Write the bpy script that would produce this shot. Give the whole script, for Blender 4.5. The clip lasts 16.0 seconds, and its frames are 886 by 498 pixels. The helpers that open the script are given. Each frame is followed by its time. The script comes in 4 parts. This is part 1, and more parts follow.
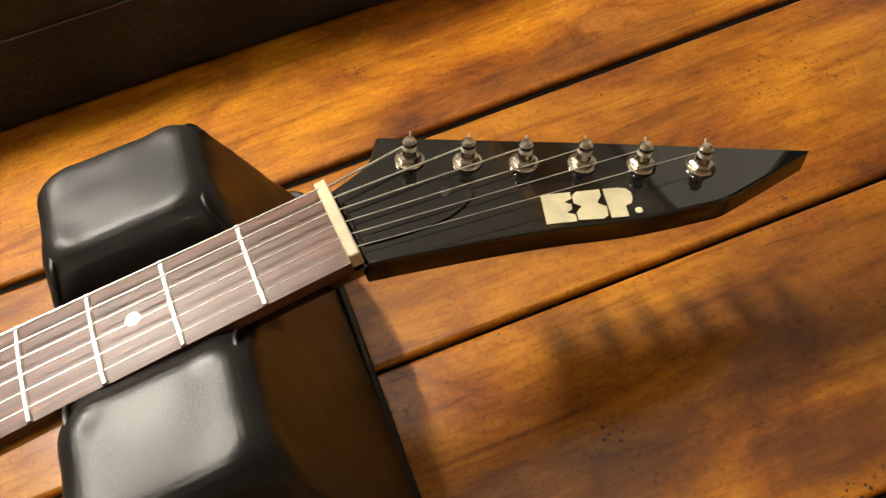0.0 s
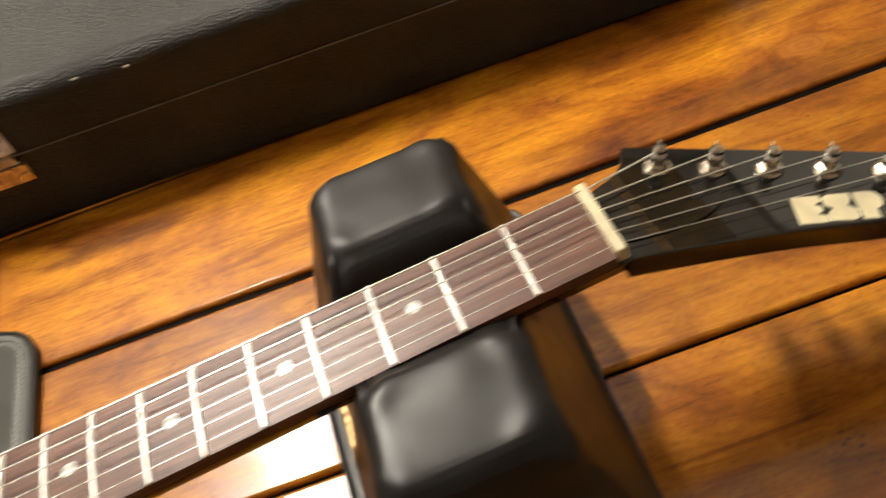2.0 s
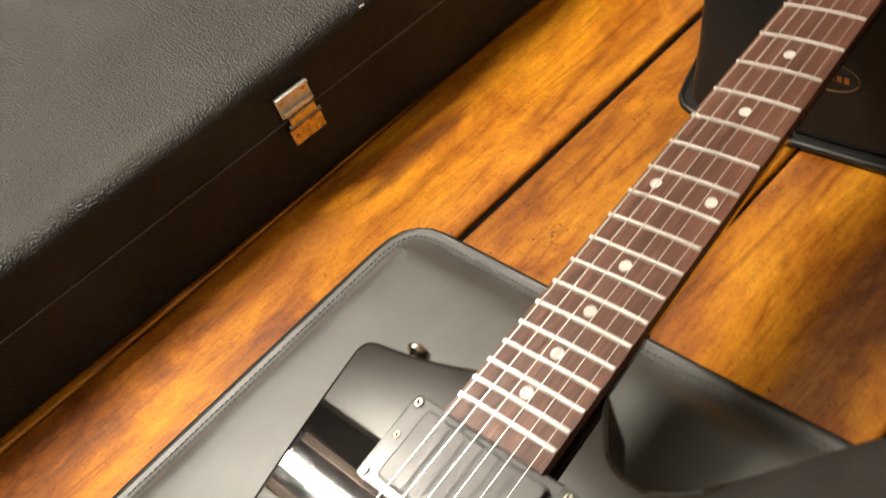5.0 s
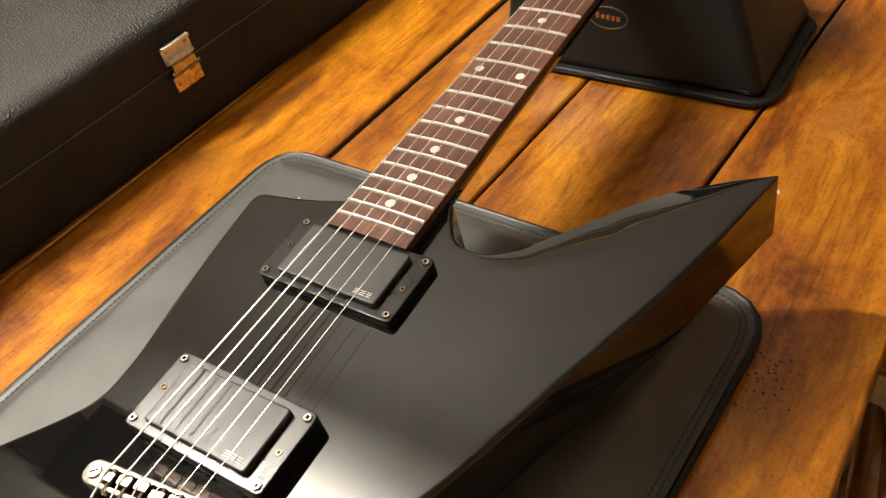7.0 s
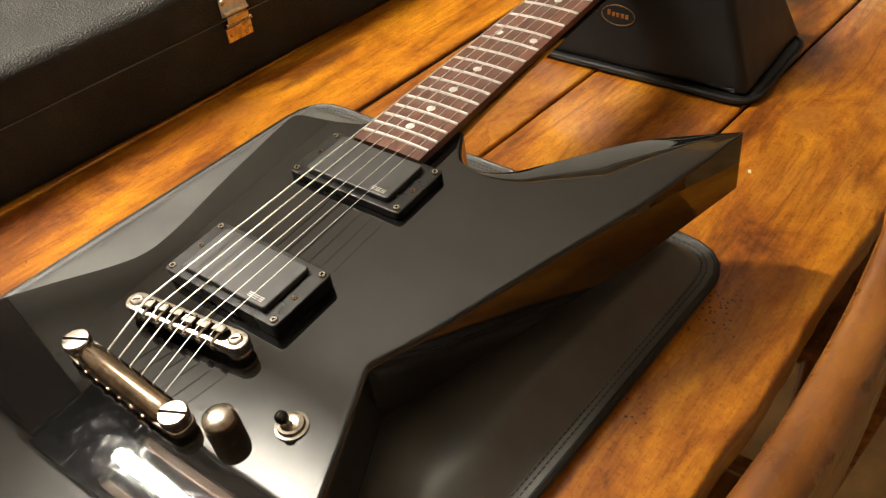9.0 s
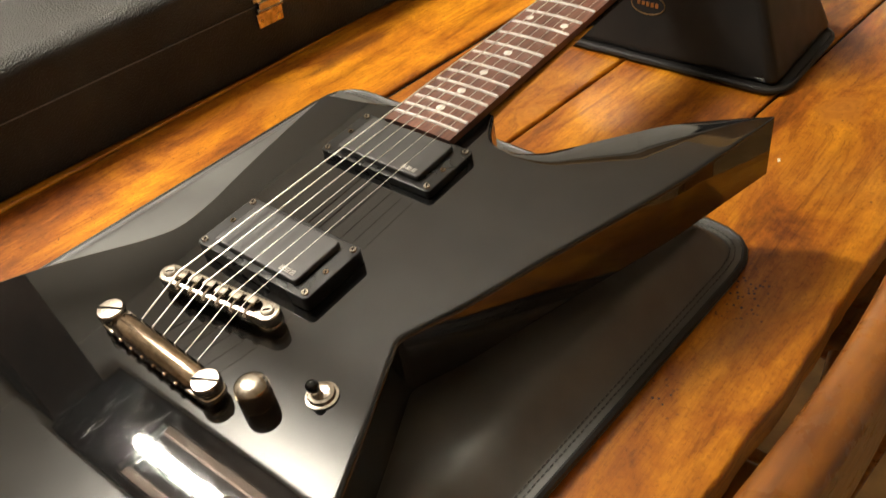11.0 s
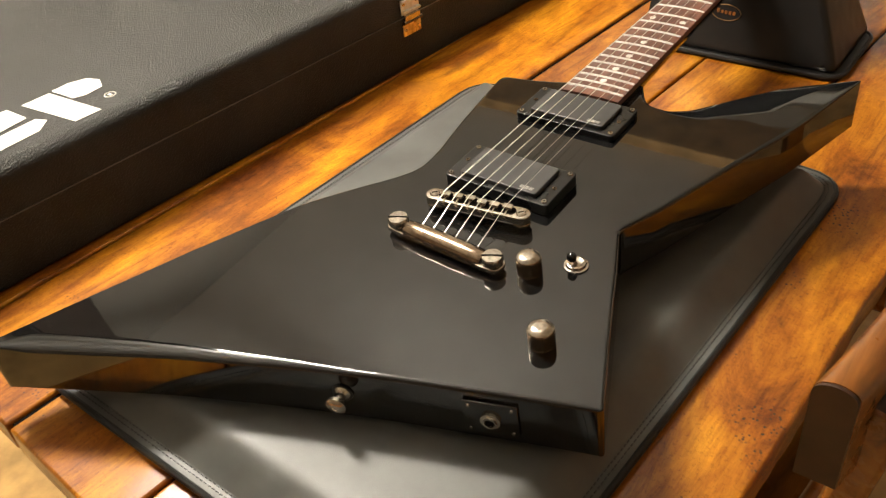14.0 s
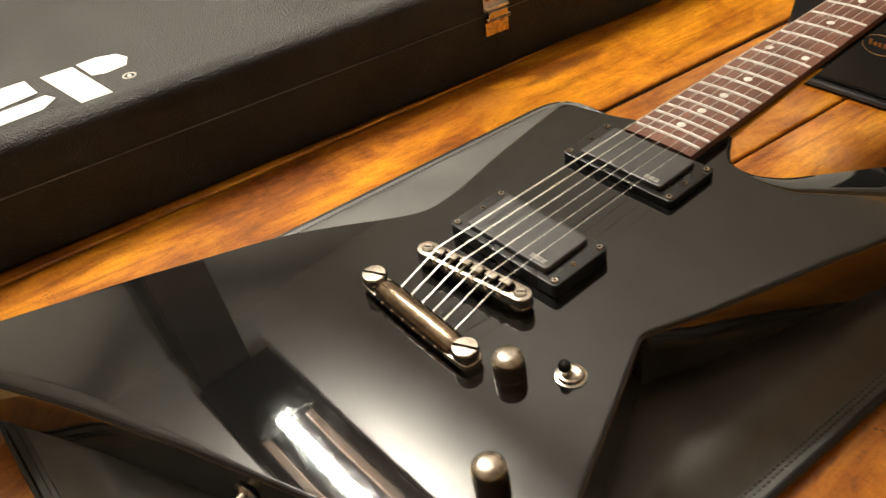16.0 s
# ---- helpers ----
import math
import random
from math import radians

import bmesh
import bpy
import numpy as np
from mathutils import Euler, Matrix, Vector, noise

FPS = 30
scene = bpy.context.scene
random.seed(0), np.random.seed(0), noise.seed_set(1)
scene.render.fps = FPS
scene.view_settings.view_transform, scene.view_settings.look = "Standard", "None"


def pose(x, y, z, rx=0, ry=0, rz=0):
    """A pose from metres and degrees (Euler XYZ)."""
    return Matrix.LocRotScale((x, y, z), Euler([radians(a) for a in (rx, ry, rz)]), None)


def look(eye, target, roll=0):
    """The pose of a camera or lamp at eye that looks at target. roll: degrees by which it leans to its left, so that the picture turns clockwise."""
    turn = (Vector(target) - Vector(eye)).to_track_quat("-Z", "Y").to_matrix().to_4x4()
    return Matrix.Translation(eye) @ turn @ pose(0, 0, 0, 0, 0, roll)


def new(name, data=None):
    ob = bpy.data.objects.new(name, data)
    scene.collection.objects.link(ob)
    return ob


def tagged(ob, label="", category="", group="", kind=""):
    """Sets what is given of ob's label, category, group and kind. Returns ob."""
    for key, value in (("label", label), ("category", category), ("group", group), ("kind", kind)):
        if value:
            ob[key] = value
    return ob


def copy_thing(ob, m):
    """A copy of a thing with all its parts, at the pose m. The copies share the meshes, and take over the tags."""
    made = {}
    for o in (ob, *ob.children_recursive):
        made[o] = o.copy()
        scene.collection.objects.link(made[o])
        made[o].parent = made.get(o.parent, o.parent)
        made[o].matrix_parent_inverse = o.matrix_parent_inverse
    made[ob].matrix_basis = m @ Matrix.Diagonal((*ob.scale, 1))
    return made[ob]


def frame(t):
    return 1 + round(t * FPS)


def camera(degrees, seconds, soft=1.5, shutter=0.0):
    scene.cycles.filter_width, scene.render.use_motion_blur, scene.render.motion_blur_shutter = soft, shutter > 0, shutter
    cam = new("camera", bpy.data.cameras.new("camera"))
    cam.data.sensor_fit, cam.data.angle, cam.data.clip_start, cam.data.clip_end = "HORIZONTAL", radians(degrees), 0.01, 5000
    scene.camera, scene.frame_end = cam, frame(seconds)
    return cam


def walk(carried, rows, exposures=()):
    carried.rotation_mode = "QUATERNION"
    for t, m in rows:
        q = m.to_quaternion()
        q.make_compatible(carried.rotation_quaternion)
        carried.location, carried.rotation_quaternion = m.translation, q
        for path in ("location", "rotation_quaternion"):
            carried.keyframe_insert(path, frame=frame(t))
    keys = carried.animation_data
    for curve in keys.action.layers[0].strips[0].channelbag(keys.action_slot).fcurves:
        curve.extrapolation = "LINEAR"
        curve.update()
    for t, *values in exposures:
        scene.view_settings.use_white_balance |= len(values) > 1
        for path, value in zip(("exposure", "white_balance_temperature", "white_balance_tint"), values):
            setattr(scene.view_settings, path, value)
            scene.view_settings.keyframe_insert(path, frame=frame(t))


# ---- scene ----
cam = camera(54.0, 16.0, soft=1.25, shutter=0.5)
# seconds, eye, point one metre ahead, roll
PATH = [
    (0, (0.2260, 0.6226, 0.3819), (-0.3664, 0.7406, -0.4150), -15.57),
    (0.5, (0.2271, 0.6408, 0.3792), (-0.3767, 0.7409, -0.4117), -18.52),
    (1, (0.2288, 0.6326, 0.3816), (-0.3860, 0.7378, -0.4000), -19.03),
    (1.5, (0.2229, 0.6121, 0.3921), (-0.4192, 0.6874, -0.3709), -20.64),
    (2, (0.2346, 0.5528, 0.4008), (-0.4423, 0.5857, -0.3346), -21.57),
    (2.5, (0.3146, 0.4400, 0.4194), (-0.3995, 0.4969, -0.2783), -19.79),
    (3, (0.3674, 0.3304, 0.4252), (-0.3724, 0.3932, -0.2447), -21.36),
    (3.2, (0.3660, 0.2990, 0.4291), (-0.3727, 0.3647, -0.2417), -21.34),
    (5.3, (0.1737, 0.0094, 0.4348), (-0.3624, 0.4365, -0.2933), -19.68),
    (5.5, (0.1882, -0.0340, 0.4330), (-0.3132, 0.4280, -0.2986), -16.74),
    (6, (0.2618, -0.0647, 0.4333), (-0.2304, 0.4349, -0.2795), -15.52),
    (6.5, (0.2815, -0.0633, 0.4287), (-0.2100, 0.4544, -0.2716), -15.89),
    (7, (0.2830, -0.0811, 0.4343), (-0.2071, 0.4504, -0.2566), -14.63),
    (7.5, (0.3105, -0.1170, 0.4482), (-0.1818, 0.4317, -0.2274), -13.40),
    (8, (0.3346, -0.1460, 0.4437), (-0.1575, 0.4146, -0.2222), -10.75),
    (8.5, (0.3471, -0.1654, 0.4308), (-0.1485, 0.4028, -0.2262), -8.39),
    (8.7, (0.3473, -0.1710, 0.4262), (-0.1548, 0.3947, -0.2278), -7.98),
    (10.8, (0.3500, -0.1846, 0.4235), (-0.1805, 0.3709, -0.2168), -7.84),
    (11, (0.3486, -0.1888, 0.4182), (-0.1785, 0.3614, -0.2293), -7.84),
    (11.5, (0.3481, -0.2389, 0.4313), (-0.1545, 0.3090, -0.2375), -10.35),
    (12, (0.3317, -0.3552, 0.4452), (-0.1458, 0.2110, -0.2267), -11.15),
    (12.5, (0.3313, -0.4138, 0.4538), (-0.1380, 0.1672, -0.2112), -10.70),
    (13, (0.3397, -0.4377, 0.4775), (-0.1314, 0.1617, -0.1696), -8.70),
    (13.5, (0.3370, -0.4545, 0.4847), (-0.1493, 0.1595, -0.1370), -6.40),
    (14, (0.3351, -0.4436, 0.4772), (-0.1827, 0.1564, -0.1326), -6.98),
    (14.5, (0.3350, -0.3730, 0.4633), (-0.1972, 0.2113, -0.1494), -8.02),
    (15, (0.3330, -0.2923, 0.4479), (-0.2265, 0.2551, -0.1745), -6.98),
    (15.5, (0.3502, -0.2623, 0.4389), (-0.2818, 0.2131, -0.1732), -7.67),
    (16, (0.3216, -0.2658, 0.4348), (-0.3149, 0.1995, -0.1804), -7.22),
]
walk(cam, [(t, look(eye, target, roll)) for t, eye, target, roll in PATH], [(0, 0.02), (3, 0.1), (6, 0.12), (8.5, 0.18), (11, 0.25), (12.5, 0.44), (14.5, 0.48), (15.5, 0.26), (16, 0.22)])

# ---- light ----
world = bpy.data.worlds.new("world")
scene.world = world
world.use_nodes = True
world.node_tree.nodes["Background"].inputs[0].default_value = (1.0, 0.86, 0.70, 1)
world.node_tree.nodes["Background"].inputs[1].default_value = 0.12
scene.view_settings.exposure = 0.0


LAMP_COLOUR = (1.0, 0.915, 0.785)
LAMP_STRENGTH = 790.0

# ---- materials ----


def mat(name, build):
    m = bpy.data.materials.new(name)
    m.use_nodes = True
    nt = m.node_tree
    bsdf = nt.nodes["Principled BSDF"]
    build(nt, bsdf)
    return m


def node(nt, kind, **sets):
    n = nt.nodes.new(kind)
    for key, value in sets.items():
        n.inputs[key].default_value = value
    return n


def coords(nt, scale=(1, 1, 1), rot=0.0, kind="Object"):
    tc = nt.nodes.new("ShaderNodeTexCoord")
    mp = nt.nodes.new("ShaderNodeMapping")
    mp.inputs["Scale"].default_value = scale
    mp.inputs["Rotation"].default_value = (0, 0, rot)
    nt.links.new(tc.outputs[kind], mp.inputs[0])
    return mp.outputs[0]


def ramp(nt, fac, stops):
    r = nt.nodes.new("ShaderNodeValToRGB")
    e = r.color_ramp.elements
    while len(e) < len(stops):
        e.new(0.5)
    for el, (p, c) in zip(e, stops):
        el.position, el.color = p, (*c, 1)
    nt.links.new(fac, r.inputs[0])
    return r.outputs[0]


def noise_tex(nt, vec, scale, detail=4, rough=0.55, dist=0.0):
    n = node(nt, "ShaderNodeTexNoise", Scale=scale, Detail=detail, Roughness=rough, Distortion=dist)
    nt.links.new(vec, n.inputs["Vector"])
    return n.outputs[0]


def mix(nt, fac, a, b, blend="MIX"):
    n = nt.nodes.new("ShaderNodeMix")
    n.data_type, n.blend_type = "RGBA", blend
    for i, v in ((0, fac), (6, a), (7, b)):
        if isinstance(v, (int, float)):
            n.inputs[i].default_value = v
        elif isinstance(v, tuple):
            n.inputs[i].default_value = (*v, 1)
        else:
            nt.links.new(v, n.inputs[i])
    return n.outputs[2]


def bump(nt, bsdf, height, strength=0.3, dist=0.001):
    b = node(nt, "ShaderNodeBump", Strength=strength, Distance=dist)
    nt.links.new(height, b.inputs["Height"])
    nt.links.new(b.outputs[0], bsdf.inputs["Normal"])


def plain(name, colour, rough=0.5, metal=0.0, grain=0.06, scale=60.0, coat=0.0):
    def build(nt, bsdf):
        v = coords(nt)
        f = noise_tex(nt, v, scale, 5)
        lo = tuple(c * (1 - grain * 3) for c in colour)
        hi = tuple(min(1, c * (1 + grain * 3)) for c in colour)
        nt.links.new(ramp(nt, f, [(0.3, lo), (0.7, hi)]), bsdf.inputs["Base Color"])
        r = ramp(nt, noise_tex(nt, v, scale * 0.3, 4), [(0.3, (rough * 0.8,) * 3), (0.75, (min(1, rough * 1.25),) * 3)])
        nt.links.new(r, bsdf.inputs["Roughness"])
        bsdf.inputs["Metallic"].default_value = metal
        bsdf.inputs["Coat Weight"].default_value = coat
    return mat(name, build)


# knots: place and radius; dark patches: place, half-width across and along the planks, strength
KNOTS = ((-0.300, 0.230, 0.021), (0.183, 0.486, 0.019), (-0.072, 0.350, 0.012), (-0.41, 0.417, 0.015), (0.20, 0.93, 0.016), (-0.245, 0.83, 0.013))
DARK_PATCHES = ((0.040, 0.712, 0.030, 0.060, 0.75), (0.062, 0.800, 0.026, 0.070, 0.80), (0.066, 0.640, 0.022, 0.060, 0.55), (-0.060, 0.985, 0.090, 0.100, 0.60), (0.000, 0.860, 0.080, 0.130, 0.58),
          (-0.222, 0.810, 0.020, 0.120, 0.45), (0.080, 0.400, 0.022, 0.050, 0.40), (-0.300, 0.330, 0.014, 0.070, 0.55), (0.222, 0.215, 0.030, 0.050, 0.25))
PITS = ((0.098, 0.795, 0.034), (0.205, 0.235, 0.030), (0.030, 0.905, 0.030), (0.236, -0.020, 0.026))


def table_wood(nt, bsdf):
    tc = nt.nodes.new("ShaderNodeTexCoord")
    oi = nt.nodes.new("ShaderNodeObjectInfo")
    place = tc.outputs["Object"]
    add = nt.nodes.new("ShaderNodeVectorMath")
    add.operation = "MULTIPLY_ADD"
    nt.links.new(oi.outputs["Random"], add.inputs[0])
    add.inputs[1].default_value = (3.1, 7.7, 0)
    nt.links.new(place, add.inputs[2])
    own = add.outputs[0]

    def stretched(v, sy):
        mp = nt.nodes.new("ShaderNodeMapping")
        mp.inputs["Scale"].default_value = (1, sy, 1)
        nt.links.new(v, mp.inputs[0])
        return mp.outputs[0]

    def math_node(op, a, b=None, c=None):
        n = nt.nodes.new("ShaderNodeMath")
        n.operation = op
        for i, v in enumerate((a, b, c)):
            if isinstance(v, (int, float)):
                n.inputs[i].default_value = v
            elif v is not None:
                nt.links.new(v, n.inputs[i])
        return n.outputs[0]

    def distance(x, y, rx, ry):
        sub = nt.nodes.new("ShaderNodeVectorMath")
        sub.operation = "SUBTRACT"
        nt.links.new(place, sub.inputs[0])
        sub.inputs[1].default_value = (x, y, 0)
        sc = nt.nodes.new("ShaderNodeVectorMath")
        sc.operation = "MULTIPLY"
        nt.links.new(sub.outputs[0], sc.inputs[0])
        sc.inputs[1].default_value = (1 / rx, 1 / ry, 0)
        ln = nt.nodes.new("ShaderNodeVectorMath")
        ln.operation = "LENGTH"
        nt.links.new(sc.outputs[0], ln.inputs[0])
        return ln.outputs["Value"]

    # nearness to the knots; the grain bends round them
    near = None
    for kx, ky, r in KNOTS:
        d = distance(kx, ky, r, r * 1.55)
        near = d if near is None else math_node("MINIMUM", near, d)
    warp = noise_tex(nt, place, 60, 6, 0.65)
    near = math_node("SUBTRACT", math_node("MULTIPLY_ADD", warp, 1.7, near), 0.85)
    push = math_node("DIVIDE", 0.020, math_node("ADD", math_node("MULTIPLY", near, near), 0.6))
    bent = nt.nodes.new("ShaderNodeVectorMath")
    bent.operation = "ADD"
    comb = nt.nodes.new("ShaderNodeCombineXYZ")
    nt.links.new(push, comb.inputs[0])
    nt.links.new(own, bent.inputs[0])
    nt.links.new(comb.outputs[0], bent.inputs[1])
    flow = bent.outputs[0]
    mottle = noise_tex(nt, stretched(own, 0.55), 15, 9, 0.68, 0.5)
    cloud = noise_tex(nt, stretched(flow, 0.30), 9, 6, 0.60, 1.2)
    figure = noise_tex(nt, stretched(flow, 0.09), 62, 9, 0.66, 1.6)
    fine = noise_tex(nt, stretched(own, 0.10), 420, 4, 0.7, 0.2)
    fleck = noise_tex(nt, own, 330, 3, 0.6, 0.0)
    c = ramp(nt, mottle, [(0.32, (0.160, 0.042, 0.004)), (0.43, (0.35, 0.120, 0.008)), (0.54, (0.50, 0.202, 0.012)), (0.68, (0.64, 0.300, 0.020))])
    c = mix(nt, 0.85, c, ramp(nt, cloud, [(0.33, (0.42, 0.30, 0.23)), (0.45, (0.84, 0.75, 0.66)), (0.54, (1.04, 1.0, 0.92)), (0.68, (1.30, 1.32, 1.15))]), "MULTIPLY")
    c = mix(nt, 0.75, c, ramp(nt, figure, [(0.36, (0.52, 0.40, 0.32)), (0.455, (0.92, 0.87, 0.82)), (0.54, (1.05, 1.03, 1.0)), (0.64, (1.20, 1.22, 1.15))]), "MULTIPLY")
    c = mix(nt, 0.5, c, ramp(nt, fine, [(0.37, (0.68, 0.60, 0.53)), (0.54, (1.05, 1.04, 1.02))]), "MULTIPLY")
    c = mix(nt, 0.40, c, ramp(nt, fleck, [(0.35, (0.42, 0.34, 0.29)), (0.44, (1, 1, 1)), (0.66, (1.10, 1.10, 1.06))]), "MULTIPLY")
    # each plank has taken the stain a little differently
    c = mix(nt, 0.8, c, ramp(nt, oi.outputs["Random"], [(0.0, (0.82, 0.78, 0.74)), (0.5, (1.0, 0.98, 0.96)), (1.0, (1.14, 1.12, 1.05))]), "MULTIPLY")
    # dark patches with ragged edges
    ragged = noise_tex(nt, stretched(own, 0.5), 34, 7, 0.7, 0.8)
    dark_mask = None
    for sx, sy, rx, ry, strong in DARK_PATCHES:
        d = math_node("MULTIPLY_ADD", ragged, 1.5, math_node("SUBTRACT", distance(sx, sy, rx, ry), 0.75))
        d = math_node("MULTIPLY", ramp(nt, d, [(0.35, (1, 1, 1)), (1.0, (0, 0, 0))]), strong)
        dark_mask = d if dark_mask is None else math_node("MAXIMUM", dark_mask, d)
    c = mix(nt, dark_mask, c, (0.085, 0.026, 0.008))
    rings = math_node("SINE", math_node("MULTIPLY", near, 15.0))
    knot_col = mix(nt, math_node("MULTIPLY_ADD", rings, 0.10, 0.45), (0.56, 0.21, 0.022), (0.17, 0.045, 0.008))
    c = mix(nt, ramp(nt, near, [(0.0, (0.95,) * 3), (0.75, (0.65,) * 3), (1.05, (0, 0, 0))]), c, knot_col)
    # small dents filled with dirt, in patches
    vor = node(nt, "ShaderNodeTexVoronoi", Scale=250.0)
    nt.links.new(place, vor.inputs["Vector"])
    dents = ramp(nt, vor.outputs["Distance"], [(0.17, (1, 1, 1)), (0.33, (0, 0, 0))])
    patch = ramp(nt, noise_tex(nt, place, 11, 4), [(0.60, (0, 0, 0)), (0.68, (1, 1, 1))])
    for px, py, r in PITS:
        d = math_node("MULTIPLY_ADD", ragged, 1.6, math_node("SUBTRACT", distance(px, py, r, r * 1.3), 0.8))
        patch = mix(nt, 1.0, patch, ramp(nt, d, [(0.45, (1, 1, 1)), (0.8, (0, 0, 0))]), "LIGHTEN")
    dents = mix(nt, 1.0, dents, patch, "MULTIPLY")
    c = mix(nt, dents, c, (0.050, 0.026, 0.018))
    spot = node(nt, "ShaderNodeTexVoronoi", Scale=85.0)
    nt.links.new(place, spot.inputs["Vector"])
    few = ramp(nt, spot.outputs["Color"], [(0.60, (0, 0, 0)), (0.64, (0.8, 0.8, 0.8))])
    dots = mix(nt, 1.0, ramp(nt, spot.outputs["Distance"], [(0.05, (1, 1, 1)), (0.10, (0, 0, 0))]), few, "MULTIPLY")
    c = mix(nt, dots, c, (0.055, 0.024, 0.012))
    nt.links.new(c, bsdf.inputs["Base Color"])
    nt.links.new(ramp(nt, mottle, [(0.3, (0.50,) * 3), (0.7, (0.34,) * 3)]), bsdf.inputs["Roughness"])
    bsdf.inputs["Specular IOR Level"].default_value = 0.2
    bsdf.inputs["Coat Weight"].default_value = 0.7
    nt.links.new(ramp(nt, mottle, [(0.35, (0.22,) * 3), (0.65, (0.09,) * 3)]), bsdf.inputs["Coat Roughness"])
    bump(nt, bsdf, mix(nt, dents, mix(nt, 0.5, mix(nt, 0.4, figure, cloud), fleck), (0.0, 0.0, 0.0)), 0.16, 0.0006)


def leather(base, rough, scale, relief=0.25, depth=0.0004, crumple=0.0):
    def build(nt, bsdf):
        v = coords(nt)
        vor = node(nt, "ShaderNodeTexVoronoi", Scale=scale)
        nt.links.new(v, vor.inputs["Vector"])
        wear = noise_tex(nt, v, 14, 5)
        nt.links.new(ramp(nt, wear, [(0.3, tuple(c * 0.75 for c in base)), (0.75, tuple(c * 1.5 for c in base))]), bsdf.inputs["Base Color"])
        nt.links.new(ramp(nt, wear, [(0.3, (rough * 0.85,) * 3), (0.7, (rough * 1.15,) * 3)]), bsdf.inputs["Roughness"])
        bump(nt, bsdf, vor.outputs["Distance"], relief, depth)
        if crumple:
            # soft creases and hollows in the padding under the skin
            soft = node(nt, "ShaderNodeBump", Strength=1.0, Distance=crumple)
            nt.links.new(noise_tex(nt, v, 17, 1.5, 0.4, 0.0), soft.inputs["Height"])
            nt.links.new(soft.outputs[0], bsdf.inputs["Normal"].links[0].from_node.inputs["Normal"])
    return build


def lacquer(nt, bsdf):
    v = coords(nt)
    bsdf.inputs["Base Color"].default_value = (0.006, 0.006, 0.006, 1)
    f = noise_tex(nt, coords(nt, (1, 6, 1), 0.5), 60, 6)
    rough = ramp(nt, f, [(0.45, (0.022,) * 3), (0.8, (0.05,) * 3)])
    # hairline scratches where the picking arm and sleeve have rubbed, below the tailpiece
    sub = nt.nodes.new("ShaderNodeVectorMath")
    sub.operation = "DISTANCE"
    nt.links.new(v, sub.inputs[0])
    sub.inputs[1].default_value = (0.010, -0.104, 0.0)
    ragged = node(nt, "ShaderNodeMath")
    ragged.operation = "MULTIPLY_ADD"
    nt.links.new(noise_tex(nt, v, 70, 4), ragged.inputs[0])
    ragged.inputs[1].default_value = 0.07
    nt.links.new(sub.outputs["Value"], ragged.inputs[2])
    worn = ramp(nt, ragged.outputs[0], [(0.055, (1, 1, 1)), (0.088, (0, 0, 0))])
    hair = None
    for turn, seed in ((0.75, 1700), (1.05, 2100), (-0.35, 1500)):
        lines = noise_tex(nt, coords(nt, (1, 0.035, 1), turn), seed, 2, 0.5)
        h = ramp(nt, lines, [(0.665, (0, 0, 0)), (0.70, (0.13,) * 3)])
        hair = h if hair is None else mix(nt, 1.0, hair, h, "LIGHTEN")
    rough = mix(nt, 1.0, rough, mix(nt, 1.0, hair, worn, "MULTIPLY"), "ADD")
    nt.links.new(rough, bsdf.inputs["Roughness"])
    bsdf.inputs["IOR"].default_value = 1.70


def rosewood(nt, bsdf):
    v = coords(nt, (1, 0.06, 1))
    g = noise_tex(nt, v, 420, 7, 0.7, 0.3)
    w = noise_tex(nt, coords(nt, (1, 0.1, 1)), 90, 4)
    c = ramp(nt, g, [(0.3, (0.055, 0.020, 0.013)), (0.55, (0.15, 0.060, 0.036)), (0.8, (0.28, 0.13, 0.08))])
    c = mix(nt, 0.6, c, ramp(nt, w, [(0.35, (0.55, 0.5, 0.48)), (0.65, (1.15, 1.1, 1.05))]), "MULTIPLY")
    nt.links.new(c, bsdf.inputs["Base Color"])
    bsdf.inputs["Roughness"].default_value = 0.42
    bump(nt, bsdf, g, 0.25, 0.0003)


def chair_wood(nt, bsdf):
    g = noise_tex(nt, coords(nt, (1, 0.15, 1)), 60, 7, 0.6, 0.5)
    b = noise_tex(nt, coords(nt), 9, 4)
    c = ramp(nt, g, [(0.28, (0.10, 0.030, 0.006)), (0.5, (0.28, 0.100, 0.016)), (0.72, (0.42, 0.170, 0.030))])
    c = mix(nt, 0.7, c, ramp(nt, b, [(0.35, (0.5, 0.42, 0.38)), (0.6, (1, 1, 1))]), "MULTIPLY")
    nt.links.new(c, bsdf.inputs["Base Color"])
    wear = noise_tex(nt, coords(nt), 34, 5, 0.7)
    nt.links.new(ramp(nt, wear, [(0.35, (0.22,) * 3), (0.7, (0.45,) * 3)]), bsdf.inputs["Roughness"])
    bsdf.inputs["Specular IOR Level"].default_value = 0.3
    bsdf.inputs["Coat Weight"].default_value = 0.6
    bsdf.inputs["Coat Roughness"].default_value = 0.14
    bump(nt, bsdf, mix(nt, 0.5, g, wear), 0.15, 0.0008)


def glowing(nt, bsdf):
    bsdf.inputs["Base Color"].default_value = (0.8, 0.8, 0.8, 1)
    bsdf.inputs["Emission Color"].default_value = (*LAMP_COLOUR, 1)
    bsdf.inputs["Emission Strength"].default_value = LAMP_STRENGTH


GLOW = mat("lamp_diffuser", glowing)

